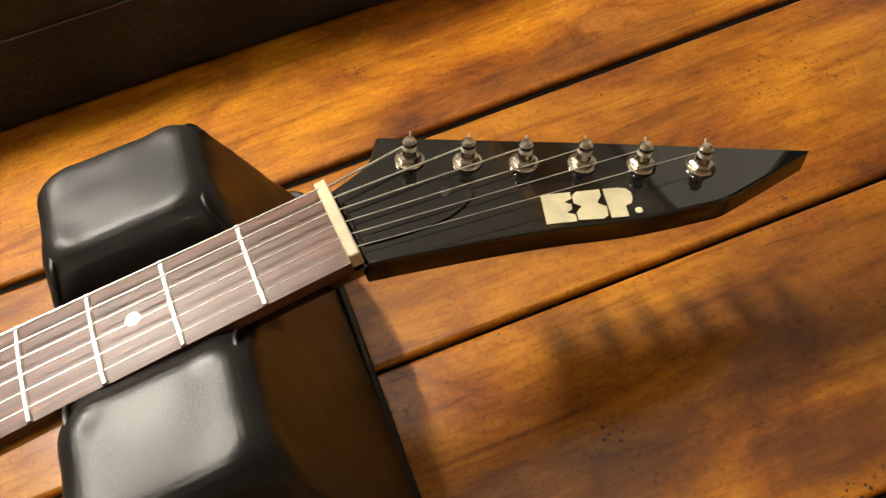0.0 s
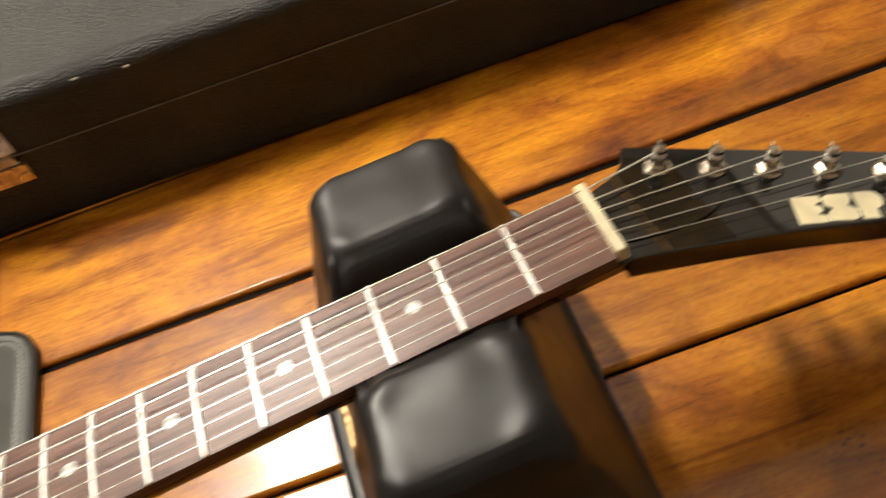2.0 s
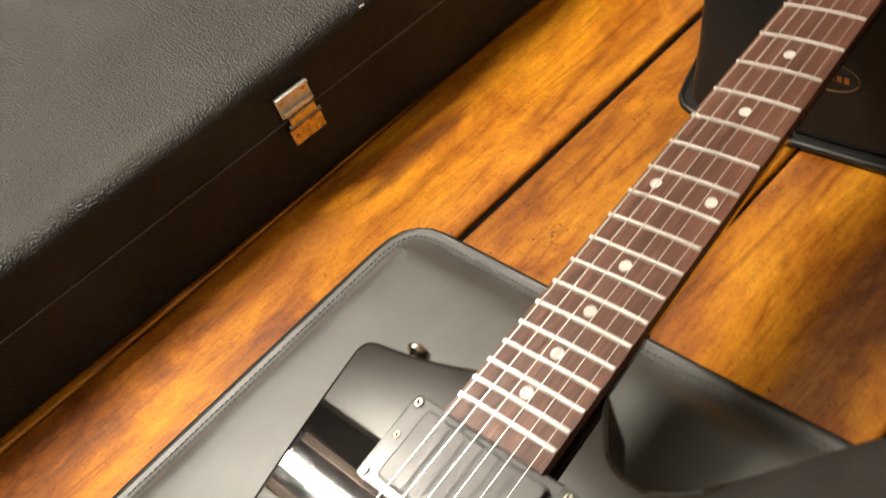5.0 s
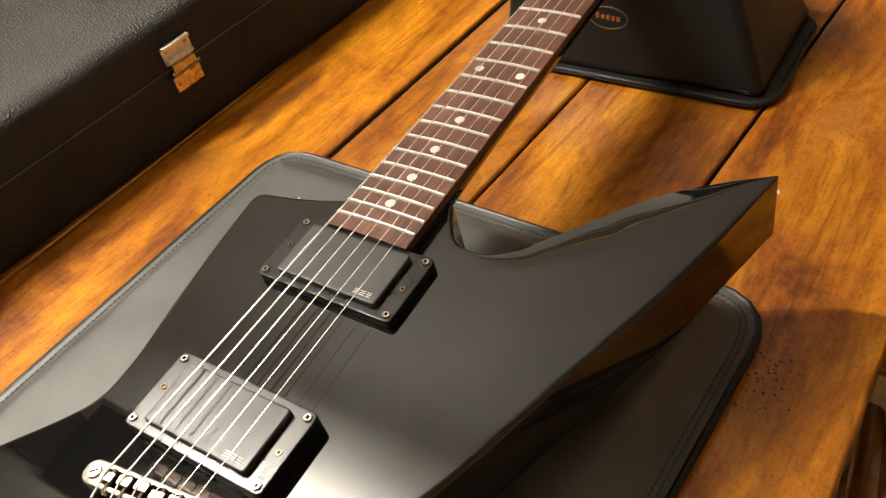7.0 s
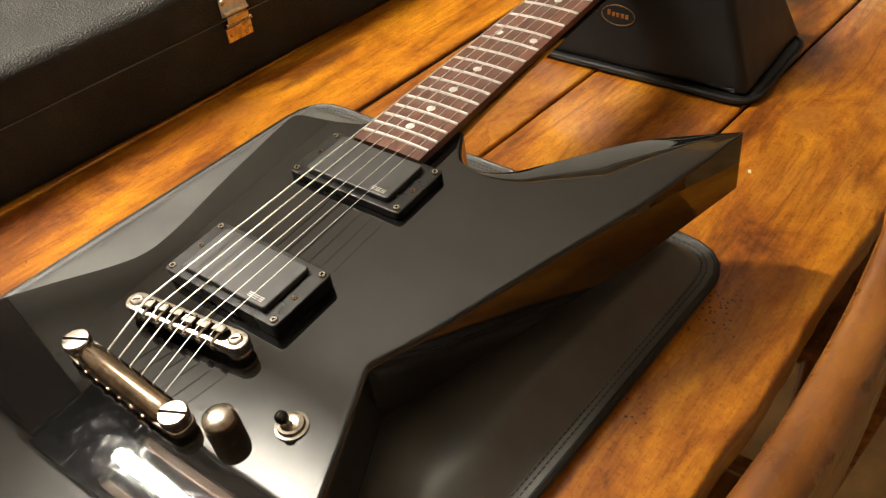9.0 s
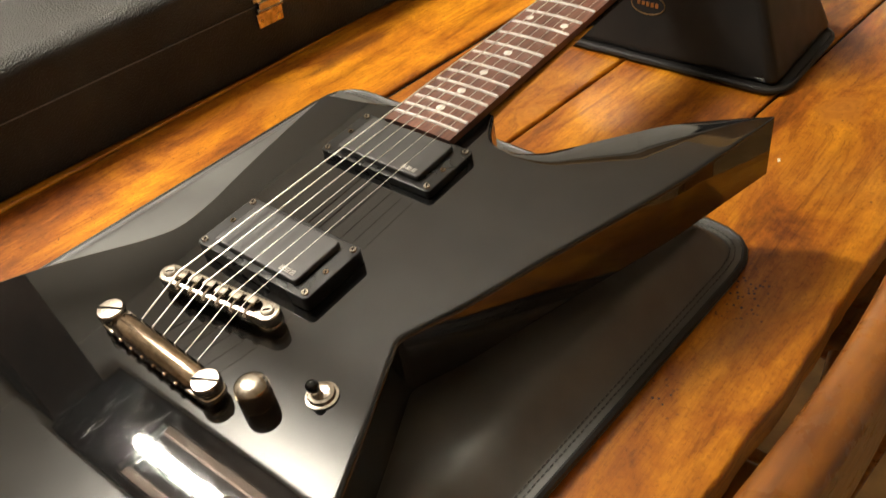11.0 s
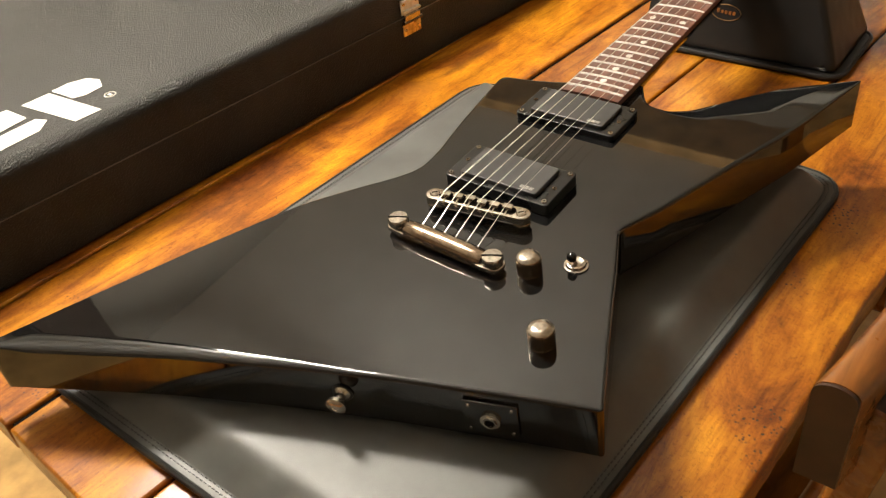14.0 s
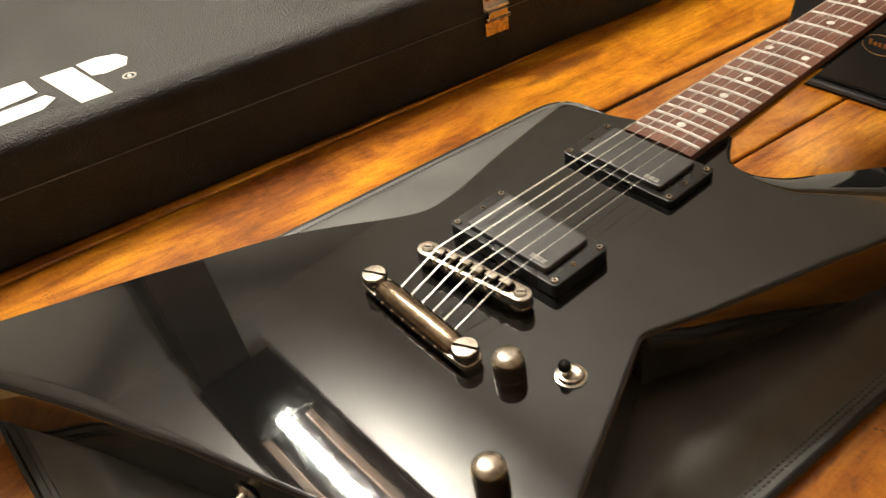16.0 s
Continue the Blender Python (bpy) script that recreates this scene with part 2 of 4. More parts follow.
WOOD = mat("table_wood", table_wood)
CHAIR_WOOD = mat("chair_wood", chair_wood)
PAD = mat("pad_leather", leather((0.078, 0.079, 0.074), 0.44, 1300, 0.12, 0.0003, 0.0007))
CASE = mat("case_leatherette", leather((0.032, 0.031, 0.0285), 0.42, 560, 0.9, 0.0010))
CRADLE = mat("cradle_leather", leather((0.010, 0.0098, 0.0093), 0.40, 1300, 0.14, 0.0003, 0.0010))
LACQUER = mat("black_lacquer", lacquer)
ROSEWOOD = mat("rosewood", rosewood)
PLASTIC = plain("black_plastic", (0.006, 0.006, 0.006), 0.30)
COVER = plain("pickup_plastic", (0.040, 0.039, 0.038), 0.40)
NICKEL = plain("worn_nickel", (0.52, 0.47, 0.40), 0.22, 1.0, 0.12, 300)
BLACKNICKEL = plain("dark_nickel", (0.31, 0.235, 0.165), 0.18, 1.0, 0.12, 200)
STEEL = plain("fret_steel", (0.95, 0.93, 0.88), 0.55, 1.0, 0.04, 200)
STRING = plain("string_steel", (0.74, 0.71, 0.65), 0.38, 0.6, 0.04, 200)
BONE = plain("aged_bone", (0.72, 0.63, 0.42), 0.45)
PEARL = plain("pearl_inlay", (0.80, 0.79, 0.75), 0.3)
CREAM = plain("cream_decal", (0.78, 0.70, 0.46), 0.45)
WHITE = plain("white_print", (0.75, 0.72, 0.66), 0.6)
TIP = plain("switch_tip_plastic", (0.005, 0.005, 0.005), 0.12)
LATCH = plain("tarnished_latch", (0.50, 0.40, 0.29), 0.3, 1.0, 0.14, 150)
THREAD_GREY = plain("seam_edge_grey", (0.16, 0.155, 0.145), 0.4)
GOLD = plain("tarnished_brass", (0.42, 0.27, 0.13), 0.35, 1.0, 0.1, 150)
# near-black colour that puts the shade into gaps, slots, recesses and bores
SEAM = plain("dark_gap", (0.006, 0.004, 0.003), 0.9)
FLOOR = plain("floor_boards", (0.52, 0.32, 0.12), 0.45, 0, 0.12, 12)
# unseen walls: their tones are chosen to steer the bounced light
WALL_DARK = plain("wall_low_bounce", (0.36, 0.335, 0.29), 0.85, 0, 0.02, 8)
WALL_BROWN = plain("wall_least_bounce", (0.20, 0.16, 0.12), 0.85, 0, 0.02, 8)
WALL_SHADE = plain("wall_mid_bounce", (0.58, 0.54, 0.46), 0.85, 0, 0.02, 8)
BOARD = plain("blackened_board", (0.007, 0.0045, 0.003), 0.85, 0, 0.12, 20)
RAIL_WOOD = plain("lamp_rail_wood", (0.022, 0.0115, 0.004), 0.9, 0, 0.1, 30)
WALL = plain("wall_paint", (0.77, 0.765, 0.71), 0.85, 0, 0.02, 8)
CEIL = plain("ceiling_paint", (0.88, 0.885, 0.85), 0.9, 0, 0.02, 8)
NIGHT = plain("night_glass", (0.008, 0.009, 0.011), 0.08)
DARKWOOD = plain("dark_cabinet_wood", (0.028, 0.016, 0.010), 0.8, 0, 0.12, 20)
CASE.node_tree.nodes["Principled BSDF"].inputs["Specular IOR Level"].default_value = 0.22
CRADLE.node_tree.nodes["Principled BSDF"].inputs["Specular IOR Level"].default_value = 0.36
SEAM.node_tree.nodes["Principled BSDF"].inputs["Specular IOR Level"].default_value = 0.05
BOARD.node_tree.nodes["Principled BSDF"].inputs["Specular IOR Level"].default_value = 0.1
DARKWOOD.node_tree.nodes["Principled BSDF"].inputs["Specular IOR Level"].default_value = 0.12
PAD.node_tree.nodes["Principled BSDF"].inputs["Specular IOR Level"].default_value = 0.55
# dark brown of the stile tops; also puts shade on the rail's end
CHAIR_END = plain("chair_dark_end", (0.05, 0.022, 0.011), 0.45, 0, 0.1, 40)
THREAD = plain("stitch_thread", (0.030, 0.030, 0.028), 0.5)

# ---- mesh helpers ----


def part(name, bm, material, parent=None, label="", smooth=True, m=None, flat=False):
    me = bpy.data.meshes.new(name)
    bm.to_mesh(me)
    bm.free()
    me.materials.append(material)
    if smooth:
        if not any(p.use_smooth for p in me.polygons):
            for p in me.polygons:
                p.use_smooth = True
            me.set_sharp_from_angle(angle=radians(35))
    ob = new(name, me)
    if parent is not None:
        ob.parent = parent
    if m is not None:
        ob.matrix_basis = m
    if flat:
        wn = ob.modifiers.new("even_normals", "WEIGHTED_NORMAL")
        wn.mode, wn.weight, wn.keep_sharp = "FACE_AREA", 100, True
    if label:
        ob["label"] = label
    return ob


def thing(name, label, category, m=None, group="", kind=""):
    ob = new(name)
    ob.empty_display_size = 0.02
    if m is not None:
        ob.matrix_basis = m
    return tagged(ob, label, category, group, kind)


def box(sx, sy, sz, bevel=0.0, at=(0, 0, 0), seg=2, rot=None, bm=None):
    own = bmesh.new()
    bmesh.ops.create_cube(own, size=1.0)
    bmesh.ops.scale(own, vec=(sx, sy, sz), verts=own.verts)
    if bevel:
        bmesh.ops.bevel(own, geom=own.edges[:], offset=bevel, segments=seg, affect="EDGES", profile=0.5)
        # broad faces stay flat, only the rounded edges are shaded smooth
        for f in own.faces:
            f.normal_update()
            f.smooth = max(abs(c) for c in f.normal) < 0.9999
    mm = Matrix.Translation(at)
    if rot is not None:
        mm = mm @ rot
    bmesh.ops.transform(own, matrix=mm, verts=own.verts)
    return join(bm, own)


def join(bm, own):
    if bm is None:
        return own
    me = bpy.data.meshes.new("tmp")
    own.to_mesh(me)
    own.free()
    bm.from_mesh(me)
    bpy.data.meshes.remove(me)
    return bm


def lathe(profile, steps=24, at=(0, 0, 0), rot=None, bm=None):
    """A turned form about z from (radius, height) pairs."""
    own = bmesh.new()
    rings = []
    for r, z in profile:
        if r < 1e-6:
            rings.append([own.verts.new((0, 0, z))])
        else:
            rings.append([own.verts.new((r * math.cos(a), r * math.sin(a), z)) for a in [2 * math.pi * k / steps for k in range(steps)]])
    for a, b in zip(rings, rings[1:]):
        for k in range(steps):
            q = (k + 1) % steps
            if len(a) == 1 and len(b) > 1:
                own.faces.new((a[0], b[k], b[q]))
            elif len(b) == 1 and len(a) > 1:
                own.faces.new((a[k], a[q], b[0]))
            elif len(a) > 1:
                own.faces.new((a[k], a[q], b[q], b[k]))
    bmesh.ops.recalc_face_normals(own, faces=own.faces)
    mm = Matrix.Translation(at)
    if rot is not None:
        mm = mm @ rot
    bmesh.ops.transform(own, matrix=mm, verts=own.verts)
    return join(bm, own)


def smooth_loop(pts, rounds):
    """Rounds the corners of a closed outline: each point carries a radius of its own."""
    out = []
    n = len(pts)
    for i, ((x, y), r) in enumerate(zip(pts, rounds)):
        p, a, b = Vector((x, y)), Vector(pts[i - 1]), Vector(pts[(i + 1) % n])
        if r <= 0:
            out.append((x, y))
            continue
        u, v = a - p, b - p
        d = min(r, u.length * 0.48, v.length * 0.48)
        s, e = p + u.normalized() * d, p + v.normalized() * d
        for k in range(6):
            t = k / 5
            q = s * (1 - t) ** 2 + p * 2 * t * (1 - t) + e * t * t
            out.append((q.x, q.y))
    return out


def slab(outline, z0, z1, bevel=0.0, seg=3, widen=None):
    """A plate between two heights from a closed outline, with rounded rims; widen(p) gives a rim's own (width, fall)."""
    pts = [Vector(p) for p in outline]
    pts = [p for k, p in enumerate(pts) if (p - pts[k - 1]).length > 1e-7]
    if sum(a.x * b.y - b.x * a.y for a, b in zip(pts, pts[1:] + pts[:1])) < 0:
        pts.reverse()
    n = len(pts)
    bm = bmesh.new()
    if not bevel:
        rings = [[bm.verts.new((p.x, p.y, z)) for p in pts] for z in (z0, z1)]
    else:
        inward, size, tight = [], [], []
        for k, p in enumerate(pts):
            u, v = (p - pts[k - 1]), (pts[(k + 1) % n] - p)
            turn = u.angle_signed(v, 0.0)
            tight.append((u.length + v.length) / 2 / max(1e-4, -turn) if turn < -0.02 else 9.0)
            d = u.normalized() + v.normalized()
            d = d.normalized() if d.length > 1e-6 else u.normalized()
            inward.append(Vector((-d.y, d.x)))
            size.append(widen(p) if widen else (bevel, bevel))
        room = [min(0.55 * r + 0.4 * (p - q).length for q, r in zip(pts, tight)) for p in pts]
        rings = []
        for q in range(seg + 1):
            a = math.pi / 2 * (1 - q / seg)
            rings.append([bm.verts.new((p.x + d.x * min(bevel, w) * (1 - math.cos(a)), p.y + d.y * min(bevel, w) * (1 - math.cos(a)), z0 + min(bevel, w) * (1 - math.sin(a)))) for p, d, w in zip(pts, inward, room)])
        for q in range(seg * 2 + 1):
            a = math.pi / 2 * q / (seg * 2)
            ring = []
            for p, d, w, s in zip(pts, inward, room, size):
                # a soft rim (third value) falls away in a long curve, a plain one in a quarter round
                soft = s[2] if len(s) > 2 else 0.0
                u = q / (seg * 2)
                go = min(s[0], w) * ((1 - soft) * (1 - math.cos(a)) + soft * u)
                drop = s[1] * min(1, w / s[0]) * ((1 - soft) * (1 - math.sin(a)) + soft * (1 - u) ** 2)
                ring.append(bm.verts.new((p.x + d.x * go, p.y + d.y * go, z1 - drop)))
            rings.append(ring)
    for a, b in zip(rings, rings[1:]):
        for k in range(n):
            bm.faces.new((a[k], a[(k + 1) % n], b[(k + 1) % n], b[k]))
    caps = [bm.faces.new(rings[0][::-1]), bm.faces.new(rings[-1])]
    bmesh.ops.recalc_face_normals(bm, faces=bm.faces)
    bmesh.ops.triangulate(bm, faces=caps)
    return bm


def tube(points, radius, sides=8, closed=False, bm=None):
    own = bmesh.new()
    pts = [Vector(p) for p in points]
    rings = []
    n = len(pts)
    for i, p in enumerate(pts):
        a = pts[i - 1] if (i or closed) else p
        b = pts[(i + 1) % n] if (i < n - 1 or closed) else p
        d = (b - a).normalized()
        up = Vector((0, 0, 1)) if abs(d.z) < 0.95 else Vector((1, 0, 0))
        u = d.cross(up).normalized()
        v = u.cross(d)
        rings.append([own.verts.new(p + radius * (math.cos(k) * u + math.sin(k) * v)) for k in [2 * math.pi * j / sides for j in range(sides)]])
    pairs = list(zip(rings, rings[1:])) + ([(rings[-1], rings[0])] if closed else [])
    for a, b in pairs:
        for k in range(sides):
            own.faces.new((a[k], a[(k + 1) % sides], b[(k + 1) % sides], b[k]))
    if not closed:
        own.faces.new(rings[0][::-1]), own.faces.new(rings[-1])
    bmesh.ops.recalc_face_normals(own, faces=own.faces)
    return join(bm, own)


# ---- room ----
FLOOR_Z = -0.75
tagged(part("floor", box(4.4, 4.8, 0.1, at=(0.3, 0.1, FLOOR_Z - 0.05)), FLOOR), "warm brown wooden floor", "floor", kind="structure")
# walls out of view; each side's tone sets the light it throws back
for nm, s, at in (("wall_north", (4.4, 0.1, 2.5), (0.3, 2.45, 0.5)), ("wall_south", (4.4, 0.1, 2.5), (0.3, -2.25, 0.5)), ("wall_east", (0.1, 4.6, 2.5), (2.45, 0.1, 0.5)), ("wall_west", (0.1, 4.6, 2.5), (-1.85, 0.1, 0.5))):
    paint, tone = {"wall_west": (WALL_DARK, "dull taupe"), "wall_north": (WALL, "beige"), "wall_south": (WALL_BROWN, "dark brown")}.get(nm, (WALL_SHADE, "warm grey-beige"))
    tagged(part(nm, box(*s, at=at), paint), "plain " + tone + " painted wall, toned for bounced light", "wall", kind="structure")
tagged(part("ceiling", box(4.4, 4.8, 0.1, at=(0.3, 0.1, 1.65)), CEIL), "plain off-white ceiling", "ceiling", kind="structure")
window = thing("window_1", "dark night window in a painted frame", "window", kind="structure")
part("pane", box(1.9, 0.01, 1.10, at=(-0.05, 2.393, 0.95)), NIGHT, window)
for x in (-1.01, -0.05, 0.91):
    part("window_frame", box(0.04, 0.03, 1.16, 0.004, (x, 2.384, 0.95)), WALL, window)
for z in (0.39, 1.51):
    for x in (-0.53, 0.43):
        part("window_frame", box(0.916, 0.03, 0.04, 0.004, (x, 2.384, z)), WALL, window)
tagged(part("ceiling_beam", box(2.6, 0.24, 0.05, 0.004, (-0.5, 2.06, 1.574)), FLOOR), "brown stained wooden ceiling beam", "beam", kind="structure")
tagged(part("ceiling_board", box(1.26, 0.24, 0.028, 0.003, (-0.949, 0.160, 1.5855)), BOARD), "dark stained wooden board along the ceiling", "board", kind="structure")
lamp = thing("pendant_lamp", "long slim pendant lamp with a bright white tube and rails", "pendant lamp")
part("tube", tube([(-1.11, 0.115, 1.35), (-0.62, 0.115, 1.35)], 0.0145, 16), GLOW, lamp, "bright white light tube")
for y in (0.182, 0.052):
    part("rail", box(0.54, 0.024, 0.014, 0.003, (-0.86, y, 1.385)), RAIL_WOOD, lamp, "brown wooden rail")

for x in (-1.115, -0.615):
    part("bracket", box(0.012, 0.140, 0.030, 0.002, (x, 0.115, 1.370)), PLASTIC, lamp)
    part("cord", tube([(x, 0.115, 1.380), (x, 0.115, 1.5715)], 0.003, 8), PLASTIC, lamp)
cabinet = thing("tall_cabinet", "tall dark brown wooden cabinet against the wall", "cabinet")
part("body", box(0.19, 0.17, 2.348, 0.004, (-1.695, 0.142, 0.4240)), DARKWOOD, cabinet)
door = part("door", box(0.018, 0.16, 2.24, 0.003, (-1.591, 0.142, 0.42)), DARKWOOD, cabinet)
part("handle", box(0.015, 0.012, 0.12, 0.004, (-1.5755, 0.10, 0.2)), DARKWOOD, door)

# ---- table ----
TABLE_TURN = -math.degrees(math.atan(0.085))
table = thing("table", "rustic stained plank table with dark gaps and worn edges", "table")
TM = pose(0, 0, 0, 0, 0, TABLE_TURN)
# seams between planks, across the table at its middle
CUTS = [-0.80, -0.640, -0.4950, -0.3480, -0.2035, -0.0575, 0.0880, 0.2440]
GAPS = [0.003, 0.003, 0.003, 0.003, 0.0062, 0.0028, 0.0030, 0.0]
for k in range(6):
    a, b = CUTS[k] + GAPS[k] / 2, CUTS[k + 1] - GAPS[k + 1] / 2
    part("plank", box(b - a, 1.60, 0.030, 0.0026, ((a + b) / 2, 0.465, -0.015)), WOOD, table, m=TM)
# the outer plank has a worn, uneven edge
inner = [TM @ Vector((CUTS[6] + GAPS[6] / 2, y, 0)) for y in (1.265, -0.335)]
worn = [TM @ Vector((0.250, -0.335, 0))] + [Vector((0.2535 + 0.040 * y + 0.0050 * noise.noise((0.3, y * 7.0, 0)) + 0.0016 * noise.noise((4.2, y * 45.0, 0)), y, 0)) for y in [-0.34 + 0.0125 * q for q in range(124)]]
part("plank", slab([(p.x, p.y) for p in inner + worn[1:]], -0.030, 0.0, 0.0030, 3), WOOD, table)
# near-black strips give the gaps between planks their shade by colour
for k in range(1, 7):
    part("gap_filler", box(GAPS[k] + 0.001, 1.59, 0.02, 0, (CUTS[k], 0.465, -0.0138)), SEAM, table, m=TM)
part("underframe", box(0.9, 1.46, 0.05, 0.004, (-0.28, 0.465, -0.056)), SEAM, table, m=TM)
for lx in (-0.70, 0.15):
    for ly in (-0.20, 1.13):
        part("leg", box(0.075, 0.075, 0.669, 0.004, (lx, ly, -0.4155)), WOOD, table, m=TM)

# ---- pad under the body ----
pad = thing("body_pad", "black leather guitar rest pad with stitched piping", "pad")
PADOUT = smooth_loop([(0.172, -0.284), (0.202, 0.287), (-0.219, 0.301), (-0.250, -0.272)], [0.030, 0.042, 0.038, 0.030])


def inset_loop(loop, d):
    """The closed outline moved inwards by d."""
    pts = [Vector(p) for p in loop]
    pts = [p for k, p in enumerate(pts) if (p - pts[k - 1]).length > 1e-6]
    if sum(a.x * b.y - b.x * a.y for a, b in zip(pts, pts[1:] + pts[:1])) < 0:
        pts.reverse()
    out = []
    for k, p in enumerate(pts):
        u, v = (p - pts[k - 1]).normalized(), (pts[(k + 1) % len(pts)] - p).normalized()
        t = (u + v).normalized()
        out.append(p + Vector((-t.y, t.x)) * d)
    return out


def cushion():
    """A flat stitched border round a soft, slightly uneven filling."""
    bm = bmesh.new()
    fine = [Vector(p) for p in PADOUT]
    dense = []
    for k, p in enumerate(fine):
        q = fine[(k + 1) % len(fine)]
        steps = max(1, int((q - p).length / 0.012))
        dense += [p.lerp(q, j / steps) for j in range(steps)]
    c = Vector((-0.025, 0.010))
    rings = []
    for inset, z in ((0.0, 0.0), (-0.0010, 0.0030), (0.0, 0.0065), (0.0022, 0.0082), (0.0060, 0.0078), (0.0105, 0.0074), (0.0125, 0.0085), (0.020, 0.0150), (0.027, 0.0215), (0.032, 0.0258), (0.037, 0.0280), (0.042, 0.0285)):
        rings.append([bm.verts.new((p.x, p.y, z)) for p in inset_loop(dense, inset)])
    last = inset_loop(dense, 0.042)
    for f, z in [(f, 0.0285) for f in (0.06, 0.14, 0.24, 0.36, 0.5, 0.65, 0.8, 0.93)]:
        ring = []
        for p in last:
            q = p.lerp(c, f)
            ring.append(bm.verts.new((q.x, q.y, z + 0.0007 * noise.noise((q.x * 18, q.y * 18, 0.4)) * min(1, f * 5))))
        rings.append(ring)
    n = len(rings[0])
    for a, b in zip(rings, rings[1:]):
        for k in range(n):
            bm.faces.new((a[k], a[(k + 1) % n], b[(k + 1) % n], b[k]))
    bm.faces.new(rings[-1])
    bm.faces.new(rings[0][::-1])
    bmesh.ops.recalc_face_normals(bm, faces=bm.faces)
    return bm


part("cushion", cushion(), PAD, pad)
part("piping", tube([(p.x, p.y, 0.0058) for p in inset_loop(PADOUT, 0.0012)], 0.0030, 8, True), CRADLE, pad, "rounded black leather piping")

# ---- guitar ----
TILT = math.degrees(math.atan(0.048))
guitar = thing("electric_guitar", "glossy black angular electric guitar lying on its back", "guitar", pose(0, 0, 0.0873, TILT, 0, 0))
BODY = [(-0.030, 0.196), (-0.048, 0.189), (-0.070, 0.183), (-0.101, 0.178), (-0.0965, 0.140), (-0.089, 0.090), (-0.080, 0.045), (-0.079, 0.018), (-0.091, -0.002), (-0.113, -0.030), (-0.138, -0.066), (-0.177, -0.154), (-0.2115, -0.240), (-0.237, -0.305),
        (-0.186, -0.279), (-0.110, -0.241), (-0.023, -0.2035), (0.047, -0.1765), (0.127, -0.1485), (0.175, -0.132), (0.148, -0.072), (0.126, -0.022), (0.1055, 0.022), (0.121, 0.058), (0.145, 0.131), (0.171, 0.206), (0.1925, 0.295),
        (0.175, 0.2885), (0.155, 0.2765), (0.136, 0.2620), (0.118, 0.2420), (0.101, 0.2195), (0.081, 0.1970), (0.062, 0.1845), (0.047, 0.1870), (0.0385, 0.1970), (0.0315, 0.209), (0.0285, 0.214)]
ROUND = [0.004, 0.01, 0.01, 0.010, 0.02, 0.02, 0.02, 0.02, 0.02, 0.02, 0.02, 0, 0, 0.01, 0.02, 0.02, 0.02, 0.02, 0.03, 0.004, 0.01, 0.01, 0.005, 0.01, 0.02, 0.02, 0.0025, 0.01, 0.01, 0.012, 0.012, 0.012, 0.012, 0.01, 0.008, 0.008, 0.012, 0.004]


def rim(p):
    """The rim of the body: small all round, a broad forearm contour along the tail."""
    near = 1.0
    line = [Vector(q) for q in BODY[13:20]]
    for a, b in zip(line, line[1:]):
        t = max(0.0, min(1.0, (p - a).dot(b - a) / (b - a).length_squared))
        near = min(near, (p - a - (b - a) * t).length)
    s = min(1.0, max(0.0, (0.02 - p.x) / 0.17)) * max(0.0, 1 - near / 0.006)
    # inner edge of the short wing: a broad scooped fall
    h = 0.0
    wing = [Vector(q) for q in BODY[26:34]]
    for a, b in zip(wing, wing[1:]):
        t = max(0.0, min(1.0, (p - a).dot(b - a) / (b - a).length_squared))
        if (p - a - (b - a) * t).length < 0.004:
            h = min(1.0, max(0.0, (p.x - 0.060) / 0.045))
    h *= min(1.0, (p - Vector(BODY[26])).length / 0.05 + 0.25)
    wide = min(0.0032 + 0.040 * h, 0.0032 + 0.42 * (p - Vector(BODY[26])).length)
    return 0.012 * s + wide, 0.0032 + 0.0028 * s + 0.0016 * h, h


def body_bm():
    return slab(smooth_loop(BODY, ROUND), -0.046, 0.0, 0.003, 4, rim)


part("body", body_bm(), LACQUER, guitar, "glossy black lacquered body", flat=True)

SCALE = 0.62865


def fret_y(n):
    return SCALE * 2 ** (-n / 12)


def board_z(y):
    return 0.0111 - 0.0083 * y


def half_width(y):
    return 0.021 + 0.0072 * (SCALE - y) / (SCALE - fret_y(22))


CAMBER = 0.0011
END = 0.1655


def board_bm():
    bm = bmesh.new()
    rings = []
    for y in (END, SCALE):
        w = half_width(y)
        z = board_z(y)
        pts = [(-w, z - 0.0055 - CAMBER)] + [(-w + 2 * w * k / 8, z - CAMBER * (2 * k / 8 - 1) ** 2) for k in range(9)] + [(w, z - 0.0055 - CAMBER)]
        rings.append([bm.verts.new((x, y, zz)) for x, zz in pts])
    n = len(rings[0])
    for k in range(n):
        bm.faces.new((rings[0][k], rings[0][(k + 1) % n], rings[1][(k + 1) % n], rings[1][k]))
    bm.faces.new(rings[0]), bm.faces.new(rings[1][::-1])
    bmesh.ops.recalc_face_normals(bm, faces=bm.faces)
    return bm


fretboard = part("fretboard", board_bm(), ROSEWOOD, guitar, "dark brown rosewood fretboard")


